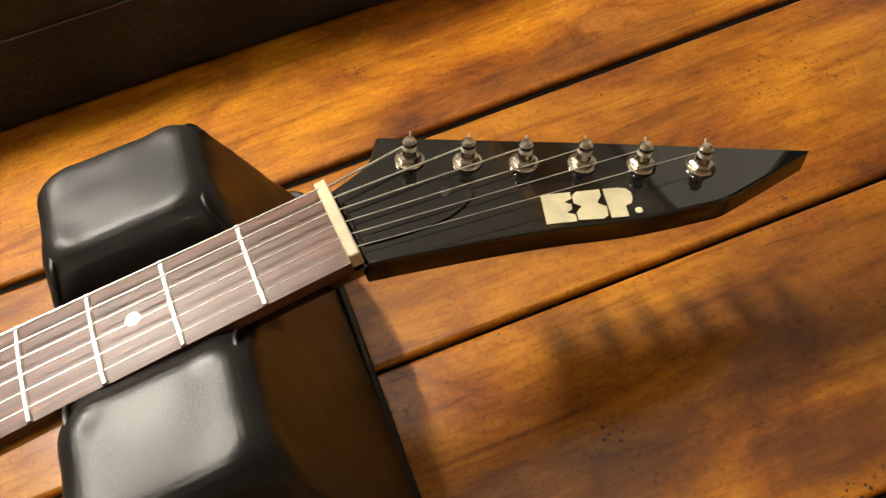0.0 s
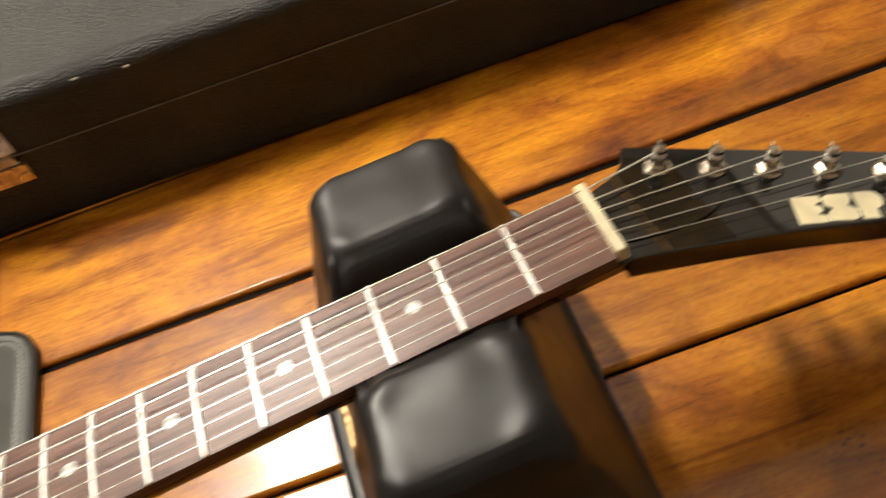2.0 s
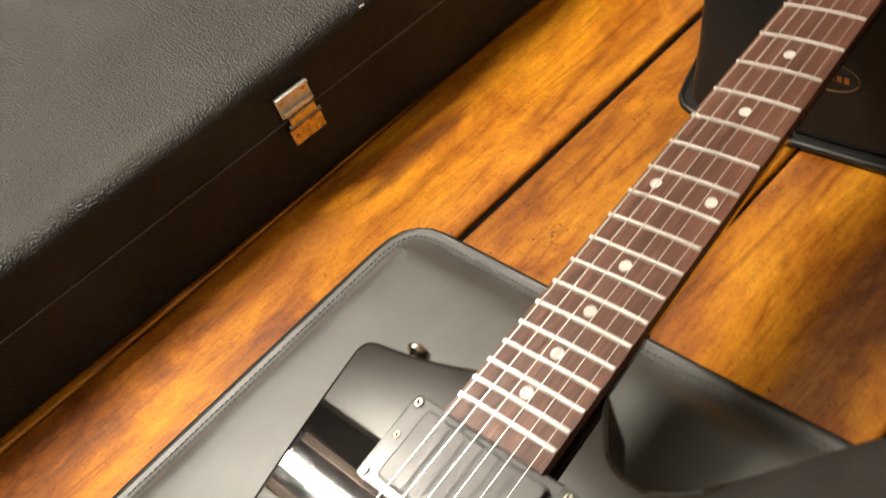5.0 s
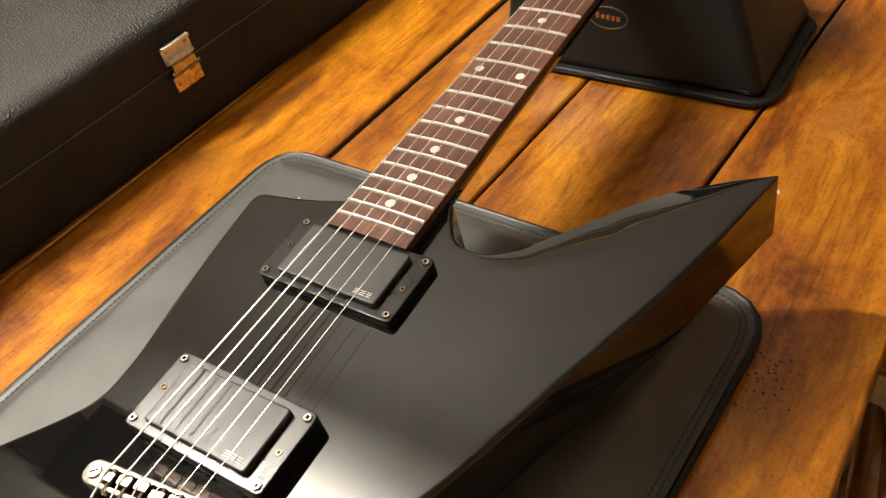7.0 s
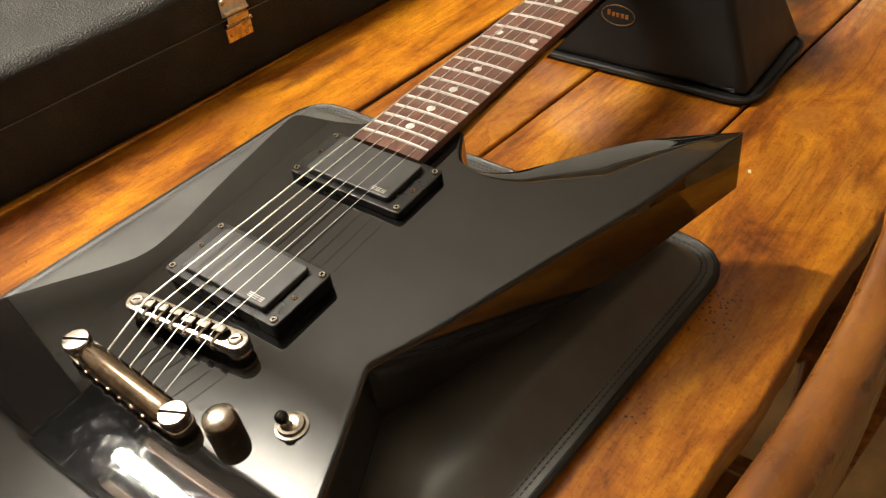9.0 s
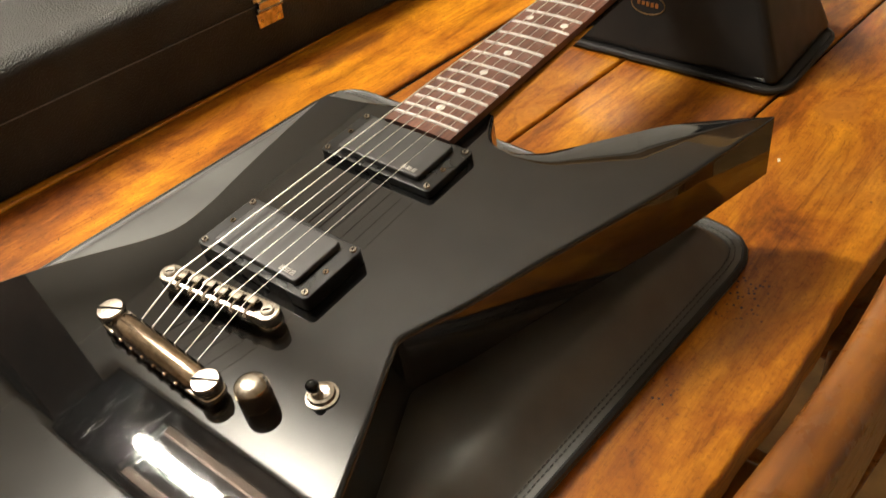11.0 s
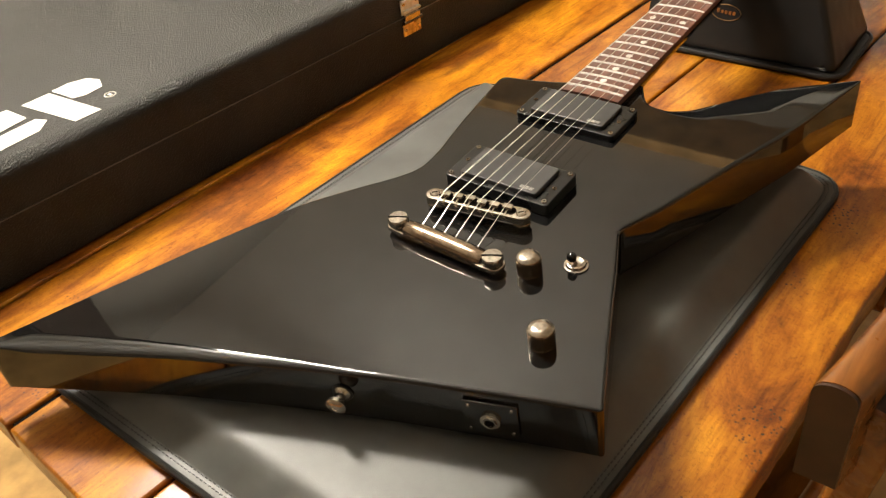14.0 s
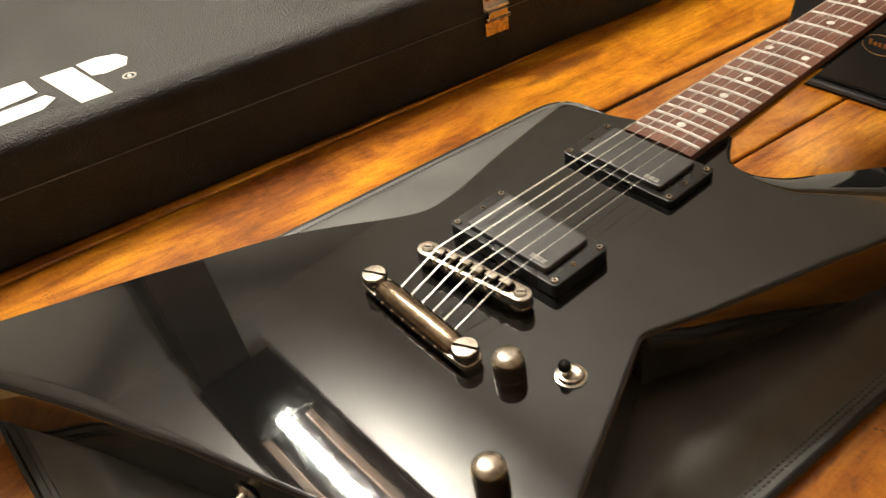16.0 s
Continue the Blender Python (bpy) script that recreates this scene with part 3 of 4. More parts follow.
def neck_bm():
    bm = bmesh.new()
    rings = []
    for y, deep in ((0.150, 0.026), (0.20, 0.024), (0.235, 0.0195), (0.30, 0.0165), (0.60, 0.0150), (0.632, 0.0150), (0.650, 0.0150)):
        w = half_width(min(y, SCALE)) - 0.0003
        z = board_z(y) - 0.0055 - CAMBER
        if y > SCALE:
            z -= 0.004 * (y - SCALE) / 0.02
        rings.append([bm.verts.new((w * math.cos(a), y, z - deep * abs(math.sin(a)) ** 0.8)) for a in [math.pi * k / 12 for k in range(13)]])
    for a, b in zip(rings, rings[1:]):
        for k in range(13):
            q = (k + 1) % 13
            bm.faces.new((a[k], a[q], b[q], b[k]))
    bm.faces.new(rings[0]), bm.faces.new(rings[-1][::-1])
    bmesh.ops.recalc_face_normals(bm, faces=bm.faces)
    return bm


part("neck", neck_bm(), LACQUER, guitar, "black painted neck back")
for n in range(1, 23):
    y = fret_y(n)
    w = half_width(y) - 0.0004
    pts = [(-w + 2 * w * k / 8, y, board_z(y) + 0.0003 - CAMBER * (2 * k / 8 - 1) ** 2) for k in range(9)]
    part("fret", tube(pts, 0.00115, 6), STEEL, fretboard)
for n, xs in ((3, (0,)), (5, (0,)), (7, (0,)), (9, (0,)), (12, (-0.0155, 0.0155)), (15, (0,)), (17, (0,)), (19, (0,)), (21, (0,))):
    y = (fret_y(n) + fret_y(n - 1)) / 2
    for x in xs:
        z = board_z(y) - CAMBER * (x / half_width(y)) ** 2
        part("inlay", lathe([(0.0032, -0.0006), (0.0032, 0.00012), (0.0, 0.00018)], 20, (x, y, z)), PEARL, fretboard)
part("nut", box(0.0425, 0.005, 0.0075, 0.0008, (0, SCALE + 0.0025, board_z(SCALE) - 0.0008)), BONE, guitar, "aged cream bone nut")

# headstock face, leaning back from the nut
HEADM = pose(0, 0.634, 0.0005, -14.3, 0, 0)
HEAD = [(-0.021, 0.0), (-0.0245, 0.008), (-0.030, 0.0195), (-0.045, 0.0285), (-0.006, 0.116), (0.0345, 0.2015), (0.0455, 0.1495), (0.041, 0.108), (0.0335, 0.0785), (0.028, 0.047), (0.024, 0.0195), (0.0215, 0.0)]
part("headstock", slab(smooth_loop(HEAD, [0, 0.006, 0.006, 0.002, 0, 0.002, 0.004, 0.02, 0.02, 0.02, 0.01, 0]), -0.0118, 0.0, 0.0012, 2), LACQUER, guitar, "black pointed headstock", m=HEADM, flat=True)


# ---- headstock hardware ----
def head_at(x, y, z=0.0):
    return HEADM @ Vector((x, y, z))


POSTS = [(-0.0255, 0.0365), (-0.0155, 0.0590), (-0.0055, 0.0810), (0.0042, 0.1040), (0.0145, 0.1270), (0.0250, 0.1500)]
for k, (x, y) in enumerate(POSTS):
    tuner = new("tuner")
    tuner.parent = guitar
    tuner.matrix_basis = HEADM @ pose(x, y, 0)
    part("washer", lathe([(0.0, 0), (0.0064, 0), (0.0064, 0.0008), (0.0050, 0.0012), (0.0, 0.0012)], 24), NICKEL, tuner, "nickel washer")
    part("hex_nut", lathe([(0.0, 0.0012), (0.0052, 0.0012), (0.0052, 0.0028), (0.0042, 0.0036), (0.0, 0.0036)], 6), NICKEL, tuner, "nickel hexagonal nut")
    part("post", lathe([(0.0, 0.0036), (0.0031, 0.0036), (0.0029, 0.0052), (0.0021, 0.0068), (0.0021, 0.0080), (0.0030, 0.0094), (0.0031, 0.0112), (0.0022, 0.0122), (0, 0.0125)], 20), NICKEL, tuner, "worn nickel string post")
    part("winding", tube([(0.0026 * math.cos(a), 0.0026 * math.sin(a), 0.0068 + 0.0016 * a / 12.0) for a in [0.6 * q for q in range(24)]], 0.0005, 6), STRING, tuner)
    part("string_end", tube([(0.0, 0.0, 0.0085), (-0.002, 0.001, 0.0100), (-0.0045, 0.0022, 0.0118)], 0.0004, 6), STRING, tuner)
    part("shaft", tube([(0, 0, -0.0185), (-0.017, 0.003, -0.0185)], 0.0022, 10), NICKEL, tuner)
    part("button", box(0.0052, 0.011, 0.0085, 0.0016, (-0.020, 0.0036, -0.0185)), BLACKNICKEL, tuner, "dark metal tuning button")
    part("gear_box", box(0.015, 0.013, 0.009, 0.002, (0, 0, -0.0185)), BLACKNICKEL, tuner)
TRUSS = smooth_loop([(-0.0125, 0.002), (0.0125, 0.002), (0.0135, 0.020), (0.0120, 0.040), (0.004, 0.0545), (-0.006, 0.0520), (-0.0120, 0.036)], [0, 0, 0.01, 0.014, 0.012, 0.012, 0.012])
part("truss_cover", slab(TRUSS, -0.0004, 0.0009, 0.0004, 2), LACQUER, guitar, "glossy black truss rod cover", m=HEADM, flat=True)
cover_screw = part("truss_screw", lathe([(0, 0), (0.0028, 0), (0.0026, 0.0004), (0.0012, 0.0005), (0.0010, 0.0002), (0, 0.0002)], 16, head_at(-0.002, 0.0425, 0.0009)), PLASTIC, guitar)


def flat_shape(pts, z=0.00025, thick=0.0003):
    return slab(pts, z - thick, z, 0)


def oriented(pts, origin, ux, uy):
    return [(origin[0] + ux[0] * a + uy[0] * b, origin[1] + ux[1] * a + uy[1] * b) for a, b in pts]


# maker's logo on the headstock: three cream letter-like shapes in a row
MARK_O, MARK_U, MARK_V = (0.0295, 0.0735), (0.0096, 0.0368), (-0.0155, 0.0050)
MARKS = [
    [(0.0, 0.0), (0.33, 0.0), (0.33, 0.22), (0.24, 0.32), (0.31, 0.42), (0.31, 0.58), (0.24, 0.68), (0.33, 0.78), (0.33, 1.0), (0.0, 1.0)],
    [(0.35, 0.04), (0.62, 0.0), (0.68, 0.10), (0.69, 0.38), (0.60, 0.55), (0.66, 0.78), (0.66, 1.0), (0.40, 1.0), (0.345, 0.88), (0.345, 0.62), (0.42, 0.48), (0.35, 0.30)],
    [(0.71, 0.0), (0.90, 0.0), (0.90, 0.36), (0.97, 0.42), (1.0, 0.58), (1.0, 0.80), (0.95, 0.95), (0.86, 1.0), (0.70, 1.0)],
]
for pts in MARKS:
    part("headstock_mark", flat_shape(oriented(pts, MARK_O, MARK_U, MARK_V)), CREAM, guitar, "cream letter-like logo shape", smooth=False, m=HEADM)
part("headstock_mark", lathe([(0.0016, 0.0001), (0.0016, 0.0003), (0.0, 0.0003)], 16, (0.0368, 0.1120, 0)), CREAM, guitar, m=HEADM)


# ---- body hardware ----
def screw(name, parent, at, r, mat_, h=0.0012):
    ob = part(name, lathe([(0, 0), (r, 0), (r, h * 0.4), (r * 0.8, h), (0, h)], 18, at), mat_, parent)
    part("slot", box(r * 1.1, r * 0.26, 0.0003, 0, (at[0], at[1], at[2] + h), rot=Matrix.Rotation(0.6, 4, "Z")), SEAM, ob)
    if name != "post_screw":
        part("slot", box(r * 0.26, r * 1.1, 0.0003, 0, (at[0], at[1], at[2] + h + 0.0001), rot=Matrix.Rotation(0.6, 4, "Z")), SEAM, ob)
    return ob


def pickup(y, top, cx):
    p = new("pickup")
    p.parent = guitar
    p["label"] = "black humbucker pickup in a black ring"
    hx, hy = 0.0475, 0.0238
    part("ring", slab(smooth_loop([(cx - hx, y - hy), (cx + hx, y - hy), (cx + hx, y + hy), (cx - hx, y + hy)], [0.004] * 4), 0.0, top, 0.0008, 2), PLASTIC, p, "glossy black mounting ring", flat=True)
    part("cover", slab(smooth_loop([(cx - 0.0352, y - 0.0188), (cx + 0.0352, y - 0.0188), (cx + 0.0352, y + 0.0188), (cx - 0.0352, y + 0.0188)], [0.003] * 4), top - 0.001, top + 0.0038, 0.0012, 3), COVER, p, "matt black pickup cover", flat=True)
    for sx in (-1, 1):
        for sy in (-1, 1):
            screw("ring_screw", p, (cx + sx * 0.0433, y + sy * 0.0197, top), 0.0024, NICKEL)
        screw("height_screw", p, (cx + sx * 0.0418, y - sx * 0.0015, top - 0.0006), 0.0021, BLACKNICKEL)
    for k, w in enumerate((0.0030, 0.0036, 0.0030)):
        for q in range(3):
            part("mark_bar", box(w, 0.0005, 0.0002, 0, (cx + 0.0205 + 0.0042 * k, y - 0.0155 + 0.0013 * q, top + 0.0039)), WHITE, p)
    return p


pickup(0.1433, 0.0060, 0.0)
pickup(0.0340, 0.0100, 0.0025)

# bridge
BR = Vector((0.003, -0.0125))
BRIDGE_TURN = math.degrees(math.atan2(0.009, 0.072))
bridge = new("bridge")
bridge.parent = guitar
bridge.matrix_basis = pose(BR.x, BR.y, 0, 0, 0, BRIDGE_TURN)
bridge["label"] = "worn nickel adjustable bridge"


def stadium(half, r, n=10):
    return [(half + r * math.sin(math.pi * k / n), -r * math.cos(math.pi * k / n)) for k in range(n + 1)] + [(-half - r * math.sin(math.pi * k / n), r * math.cos(math.pi * k / n)) for k in range(n + 1)]


part("bar", slab(stadium(0.0375, 0.0068), 0.0062, 0.0128, 0.0009, 2), NICKEL, bridge)
part("recess", slab(stadium(0.0285, 0.0042), 0.0126, 0.0131, 0), SEAM, bridge)
for sx in (-1, 1):
    part("post", lathe([(0, 0), (0.0030, 0), (0.0030, 0.0065)], 16, (sx * 0.037, 0, 0)), NICKEL, bridge)
    part("thumbwheel", lathe([(0.0, 0.0030), (0.0068, 0.0030), (0.0072, 0.0038), (0.0072, 0.0050), (0.0068, 0.0058), (0, 0.0058)], 24, (sx * 0.037, 0, 0)), NICKEL, bridge)
    screw("post_screw", bridge, (sx * 0.037, 0, 0.0128), 0.0040, NICKEL)
for k in range(6):
    x = -0.026 + 0.0104 * k
    sad = part("saddle", box(0.0078, 0.0050, 0.0042, 0.0006, (x, 0.0008 * (k % 3 - 1), 0.0148)), NICKEL, bridge)
    part("intonation_screw", tube([(x, -0.0075, 0.0122), (x, 0.0045, 0.0140)], 0.0011, 8), NICKEL, sad)
    part("screw_head", lathe([(0, 0), (0.0019, 0), (0.0019, 0.0012), (0, 0.0012)], 12, (x, -0.0070, 0.0100), Matrix.Rotation(radians(90), 4, "X")), NICKEL, sad)

# tailpiece
TA, TB = Vector((-0.0405, -0.0552)), Vector((0.0478, -0.0588))
TC = (TA + TB) / 2
tail = new("tailpiece")
tail.parent = guitar
tail.matrix_basis = pose(TC.x, TC.y, 0, 0, 0, math.degrees(math.atan2(TB.y - TA.y, TB.x - TA.x)))
tail["label"] = "dark worn nickel stop tailpiece"


def tail_bar():
    bm = bmesh.new()
    rings = []
    for x, h, d in ((-0.0365, 0.0, 0.0066), (-0.0345, 0.0007, 0.0076), (-0.022, 0.0014, 0.0078), (0.0, 0.0019, 0.0079), (0.022, 0.0014, 0.0078), (0.0345, 0.0007, 0.0076), (0.0365, 0.0, 0.0066)):
        prof = [(-d, 0.0035), (-d, 0.0060 + h), (-d * 0.82, 0.0092 + h), (-d * 0.4, 0.0112 + h), (0, 0.0118 + h), (d * 0.45, 0.0110 + h), (d * 0.85, 0.0085 + h), (d, 0.0055 + h), (d, 0.0035)]
        rings.append([bm.verts.new((x, y, z)) for y, z in prof])
    n = len(rings[0])
    for a, b in zip(rings, rings[1:]):
        for q in range(n):
            bm.faces.new((a[q], a[(q + 1) % n], b[(q + 1) % n], b[q]))
    bm.faces.new(rings[0]), bm.faces.new(rings[-1][::-1])
    bmesh.ops.recalc_face_normals(bm, faces=bm.faces)
    return bm


part("bar", tail_bar(), BLACKNICKEL, tail)
for sx in (-1, 1):
    lug = part("lug", slab(smooth_loop([(sx * 0.034, -0.0082), (sx * 0.051, -0.0070), (sx * 0.0535, 0.0), (sx * 0.051, 0.0072), (sx * 0.034, 0.0080)], [0, 0.004, 0.004, 0.004, 0]), 0.0030, 0.0068, 0.0008, 2), NICKEL, tail)
    stud = part("stud", lathe([(0, 0), (0.0045, 0), (0.0045, 0.0075), (0.0077, 0.0080), (0.0080, 0.0095), (0.0080, 0.0122), (0.0072, 0.0136), (0, 0.0140)], 28, (sx * 0.0442, 0, 0)), NICKEL, tail, "large slotted nickel stud")
    part("slot", box(0.0150, 0.0013, 0.0006, 0, (sx * 0.0442, 0, 0.01385), rot=Matrix.Rotation(0.5, 4, "Z")), SEAM, stud)
for k in range(6):
    x = -0.026 + 0.0104 * k
    part("ball_end", lathe([(0, 0), (0.0015, 0), (0.0015, 0.002), (0, 0.002)], 12, (x, -0.0068, 0.0055), Matrix.Rotation(radians(90), 4, "X")), BLACKNICKEL, tail)


# strings: tail, saddle, nut, post
RADII = (0.00050, 0.00042, 0.00034, 0.00026, 0.00021, 0.00018)
for k in range(6):
    xb, xn = -0.026 + 0.0104 * k + 0.002, -0.0172 + 0.00688 * k
    yb = BR.y + (xb - BR.x) * 0.125
    xt = TC.x + (-0.026 + 0.0104 * k)
    yt = TC.y + (xt - TC.x) * -0.041
    px, py = POSTS[k]
    end = head_at(px - 0.0020, py - 0.001, 0.0074)
    pts = [(xt, yt + 0.0075, 0.0085), (xb, yb, 0.0172 + RADII[k]), (xn, SCALE + 0.0012, board_z(SCALE) + 0.0022 + RADII[k]), (xn, SCALE + 0.0045, board_z(SCALE) + 0.0018), (end.x, end.y, end.z)]
    part("string", tube(pts, RADII[k], 6), STRING, guitar, "wound steel string" if k < 3 else "plain steel string")


# knobs, switch, jack, strap buttons
def knob(x, y):
    ob = part("knob", lathe([(0, 0.0004), (0.0090, 0.0004), (0.0090, 0.0012), (0.0086, 0.0018), (0.0088, 0.0125), (0.0084, 0.0142), (0.0070, 0.0156), (0.004, 0.0163), (0, 0.0165)], 40, (x, y, 0)), BLACKNICKEL, guitar, "tarnished metal dome knob")
    part("cap", lathe([(0.0086, 0.0143), (0.0072, 0.0158), (0.004, 0.0166), (0, 0.0168)], 40, (x, y, 0)), NICKEL, ob, "worn shiny knob top")
    knurl = bmesh.new()
    for q in range(36):
        a = 2 * math.pi * q / 36
        box(0.0005, 0.0009, 0.0095, 0, (x + 0.0089 * math.cos(a), y + 0.0089 * math.sin(a), 0.0072), rot=Matrix.Rotation(a, 4, "Z"), bm=knurl)
    part("knurling", knurl, BLACKNICKEL, ob)


knob(0.0715, -0.0485)
knob(0.1150, -0.1035)
switch = part("toggle_switch", lathe([(0, 0), (0.0088, 0), (0.0088, 0.0010), (0.0074, 0.0013), (0.0068, 0.0032), (0.0054, 0.0036), (0.0040, 0.0030), (0.0, 0.0030)], 28, (0.0970, -0.0275, 0)), NICKEL, guitar, "chrome toggle switch ring")
part("lever", tube([(0.0970, -0.0275, 0.002), (0.0954, -0.0292, 0.0072)], 0.0014, 10), NICKEL, switch)
part("tip", lathe([(0, 0), (0.0018, 0.0002), (0.0030, 0.0016), (0.0036, 0.0038), (0.0030, 0.0060), (0.0016, 0.0072), (0, 0.0075)], 18, (0.0958, -0.0288, 0.0052), Matrix.Rotation(radians(14), 4, "X") @ Matrix.Rotation(radians(-14), 4, "Y")), TIP, switch, "black plastic switch tip")

TAIL_DIR = math.degrees(math.atan2(0.032, 0.089))
jack = new("output_jack")
jack.parent = guitar
jack.matrix_basis = pose(0.1085, -0.1558, -0.0225, 90, 0, TAIL_DIR)
part("plate", box(0.036, 0.030, 0.0016, 0.0006, (0, 0, 0.0008)), LACQUER, jack, "black jack plate")
part("socket", lathe([(0.0028, 0.0016), (0.0034, 0.0052), (0.0046, 0.0054), (0.0048, 0.0040), (0.0066, 0.0036), (0.0068, 0.0018), (0, 0.0016)], 24), NICKEL, jack, "nickel jack socket")
part("bore", lathe([(0.0030, 0.0040), (0, 0.0040)], 20), SEAM, jack)
for sx in (-1, 1):
    for sy in (-1, 1):
        part("plate_screw", lathe([(0.0014, 0.0016), (0.0012, 0.0022), (0, 0.0022)], 12, (sx * 0.014, sy * 0.011, 0)), NICKEL, jack)


def strap_button(m):
    ob = part("strap_button", lathe([(0, 0), (0.0062, 0), (0.0058, 0.0012), (0.0036, 0.0030), (0.0034, 0.0070), (0.0052, 0.0090), (0.0068, 0.0098), (0.0070, 0.0120), (0.0052, 0.0134), (0.0026, 0.0138), (0.0022, 0.0130), (0, 0.0130)], 26), NICKEL, guitar, "worn nickel strap button", m=m)
    part("washer", lathe([(0.0075, -0.0002), (0.0075, 0.0006), (0.0058, 0.0007)], 24), PLASTIC, ob)


strap_button(pose(0.0130, -0.1902, -0.0200, 90, 0, 19.5))
strap_button(pose(-0.0800, 0.1805, -0.0200, -90, 0, 8))

# ---- neck cradle ----
cradle = thing("neck_cradle", "black leather neck rest with padded humps and piping", "neck rest")
BASE = smooth_loop([(0.136, 0.4745), (0.136, 0.607), (-0.142, 0.624), (-0.110, 0.4765)], [0.024, 0.024, 0.022, 0.022])
part("base", slab(BASE, 0.0, 0.0060, 0.0018, 2), CRADLE, cradle)
part("piping", tube([(x, y, 0.0046) for x, y in BASE], 0.0026, 8, True), CRADLE, cradle, "shiny black piping")
HUMPS = [(-0.160, 0.005), (-0.0975, 0.1238), (-0.0405, 0.1238), (-0.022, 0.0955), (0.009, 0.0955), (0.0265, 0.1238), (0.0835, 0.1238), (0.1290, 0.005)]


def hump_point(x, z, back):
    """A corner of the block's outline on its front or back face; the faces lean in towards the top."""
    s = (z - 0.005) / 0.1195
    if x < -0.11:
        x = -0.133 if back else -0.101
    y0 = 0.4795 + s * (0.0320 - 0.07 * x)
    y1 = 0.6165 - 0.03 * x - s * (0.0340 + 0.05 * x)
    return Vector((x, y1 if back else y0, z))


def cradle_bm():
    bm = bmesh.new()
    rings = [[bm.verts.new(hump_point(x, z, back)) for x, z in HUMPS] for back in (False, True)]
    n = len(HUMPS)
    for k in range(n):
        bm.faces.new((rings[0][k], rings[0][(k + 1) % n], rings[1][(k + 1) % n], rings[1][k]))
    bm.faces.new(rings[0]), bm.faces.new(rings[1][::-1])
    bmesh.ops.recalc_face_normals(bm, faces=bm.faces)
    bmesh.ops.bevel(bm, geom=bm.edges[:], offset=0.0085, segments=5, affect="EDGES", profile=0.5)
    bmesh.ops.triangulate(bm, faces=bm.faces[:])
    for _ in range(6):
        long = [e for e in bm.edges if e.calc_length() > 0.0065]
        if not long:
            break
        bmesh.ops.subdivide_edges(bm, edges=long, cuts=1)
        bmesh.ops.triangulate(bm, faces=[f for f in bm.faces if len(f.verts) > 3])
    bm.normal_update()
    # the skin is gathered into a tuck at each upper corner, and slack between
    tucks = [hump_point(x, z, back) for x, z in HUMPS if z > 0.12 for back in (False, True)]
    for v in bm.verts:
        slack = 0.0007 * noise.noise(v.co * 26) + 0.0003 * noise.noise(v.co * 70)
        for k, p in enumerate(tucks):
            d = v.co - p
            if d.length < 0.04:
                side = d.x * (1 if k % 4 < 2 else -1)
                slack -= 0.0016 * math.exp(-(d.length / 0.0085) ** 2)
                slack += 0.0010 * math.exp(-((d.length - 0.0135) / 0.0055) ** 2)
                slack -= 0.0009 * math.exp(-(side / 0.003) ** 2 - (d.length / 0.028) ** 2)
        v.co += v.normal * slack
    for f in bm.faces:
        f.smooth = True
    return bm


part("block", cradle_bm(), CRADLE, cradle, "padded leather block with two humps")
# a stitched seam follows the outline of the humps on the front and back faces
for back in (False, True):
    line = []
    pts = [hump_point(x, z, back) for x, z in HUMPS]
    for k in range(1, len(pts) - 1):
        for t in (0.0, 0.25, 0.5, 0.75, 1.0):
            a, p, b = pts[k] + (pts[k - 1] - pts[k]) * 0.12, pts[k], pts[k] + (pts[k + 1] - pts[k]) * 0.12
            line.append(a * (1 - t) ** 2 + p * 2 * t * (1 - t) + b * t * t)
    inside = Vector((-0.005, 0.548, 0.05))
    line = [p + Vector(((inside.x - p.x) * 0.02, 0.0028 * (-1 if back else 1), -0.0034)) for p in line]
    line = [q for a, b in zip(line, line[1:]) for q in (a, a.lerp(b, 0.5))] + line[-1:]
    part("seam", tube([p + 0.0005 * noise.noise_vector(p * 120) for p in line], 0.0011, 6), CRADLE, cradle, "raised stitched seam")
# oval maker's mark with bars
def front_face(x, z):
    return (x, hump_point(x, z, False).y - 0.0006, z)


oval = [front_face(-0.003 + 0.0170 * math.cos(a), 0.052 + 0.0085 * math.sin(a)) for a in [2 * math.pi * q / 40 for q in range(40)]]
part("mark_outline", tube(oval, 0.0006, 6, True), GOLD, cradle, "tan oval outline mark")
for q in range(5):
    part("mark_bar", box(0.0030, 0.0008, 0.0042 if q else 0.0075, 0, front_face(-0.0125 + 0.0046 * q, 0.052)), GOLD, cradle)

# ---- hard case ----
CASE_TURN = -math.degrees(math.atan(0.1155))
case = thing("guitar_case", "black textured hard guitar case lying closed", "guitar case", pose(-0.3580, 0, 0, 0, 0, CASE_TURN))


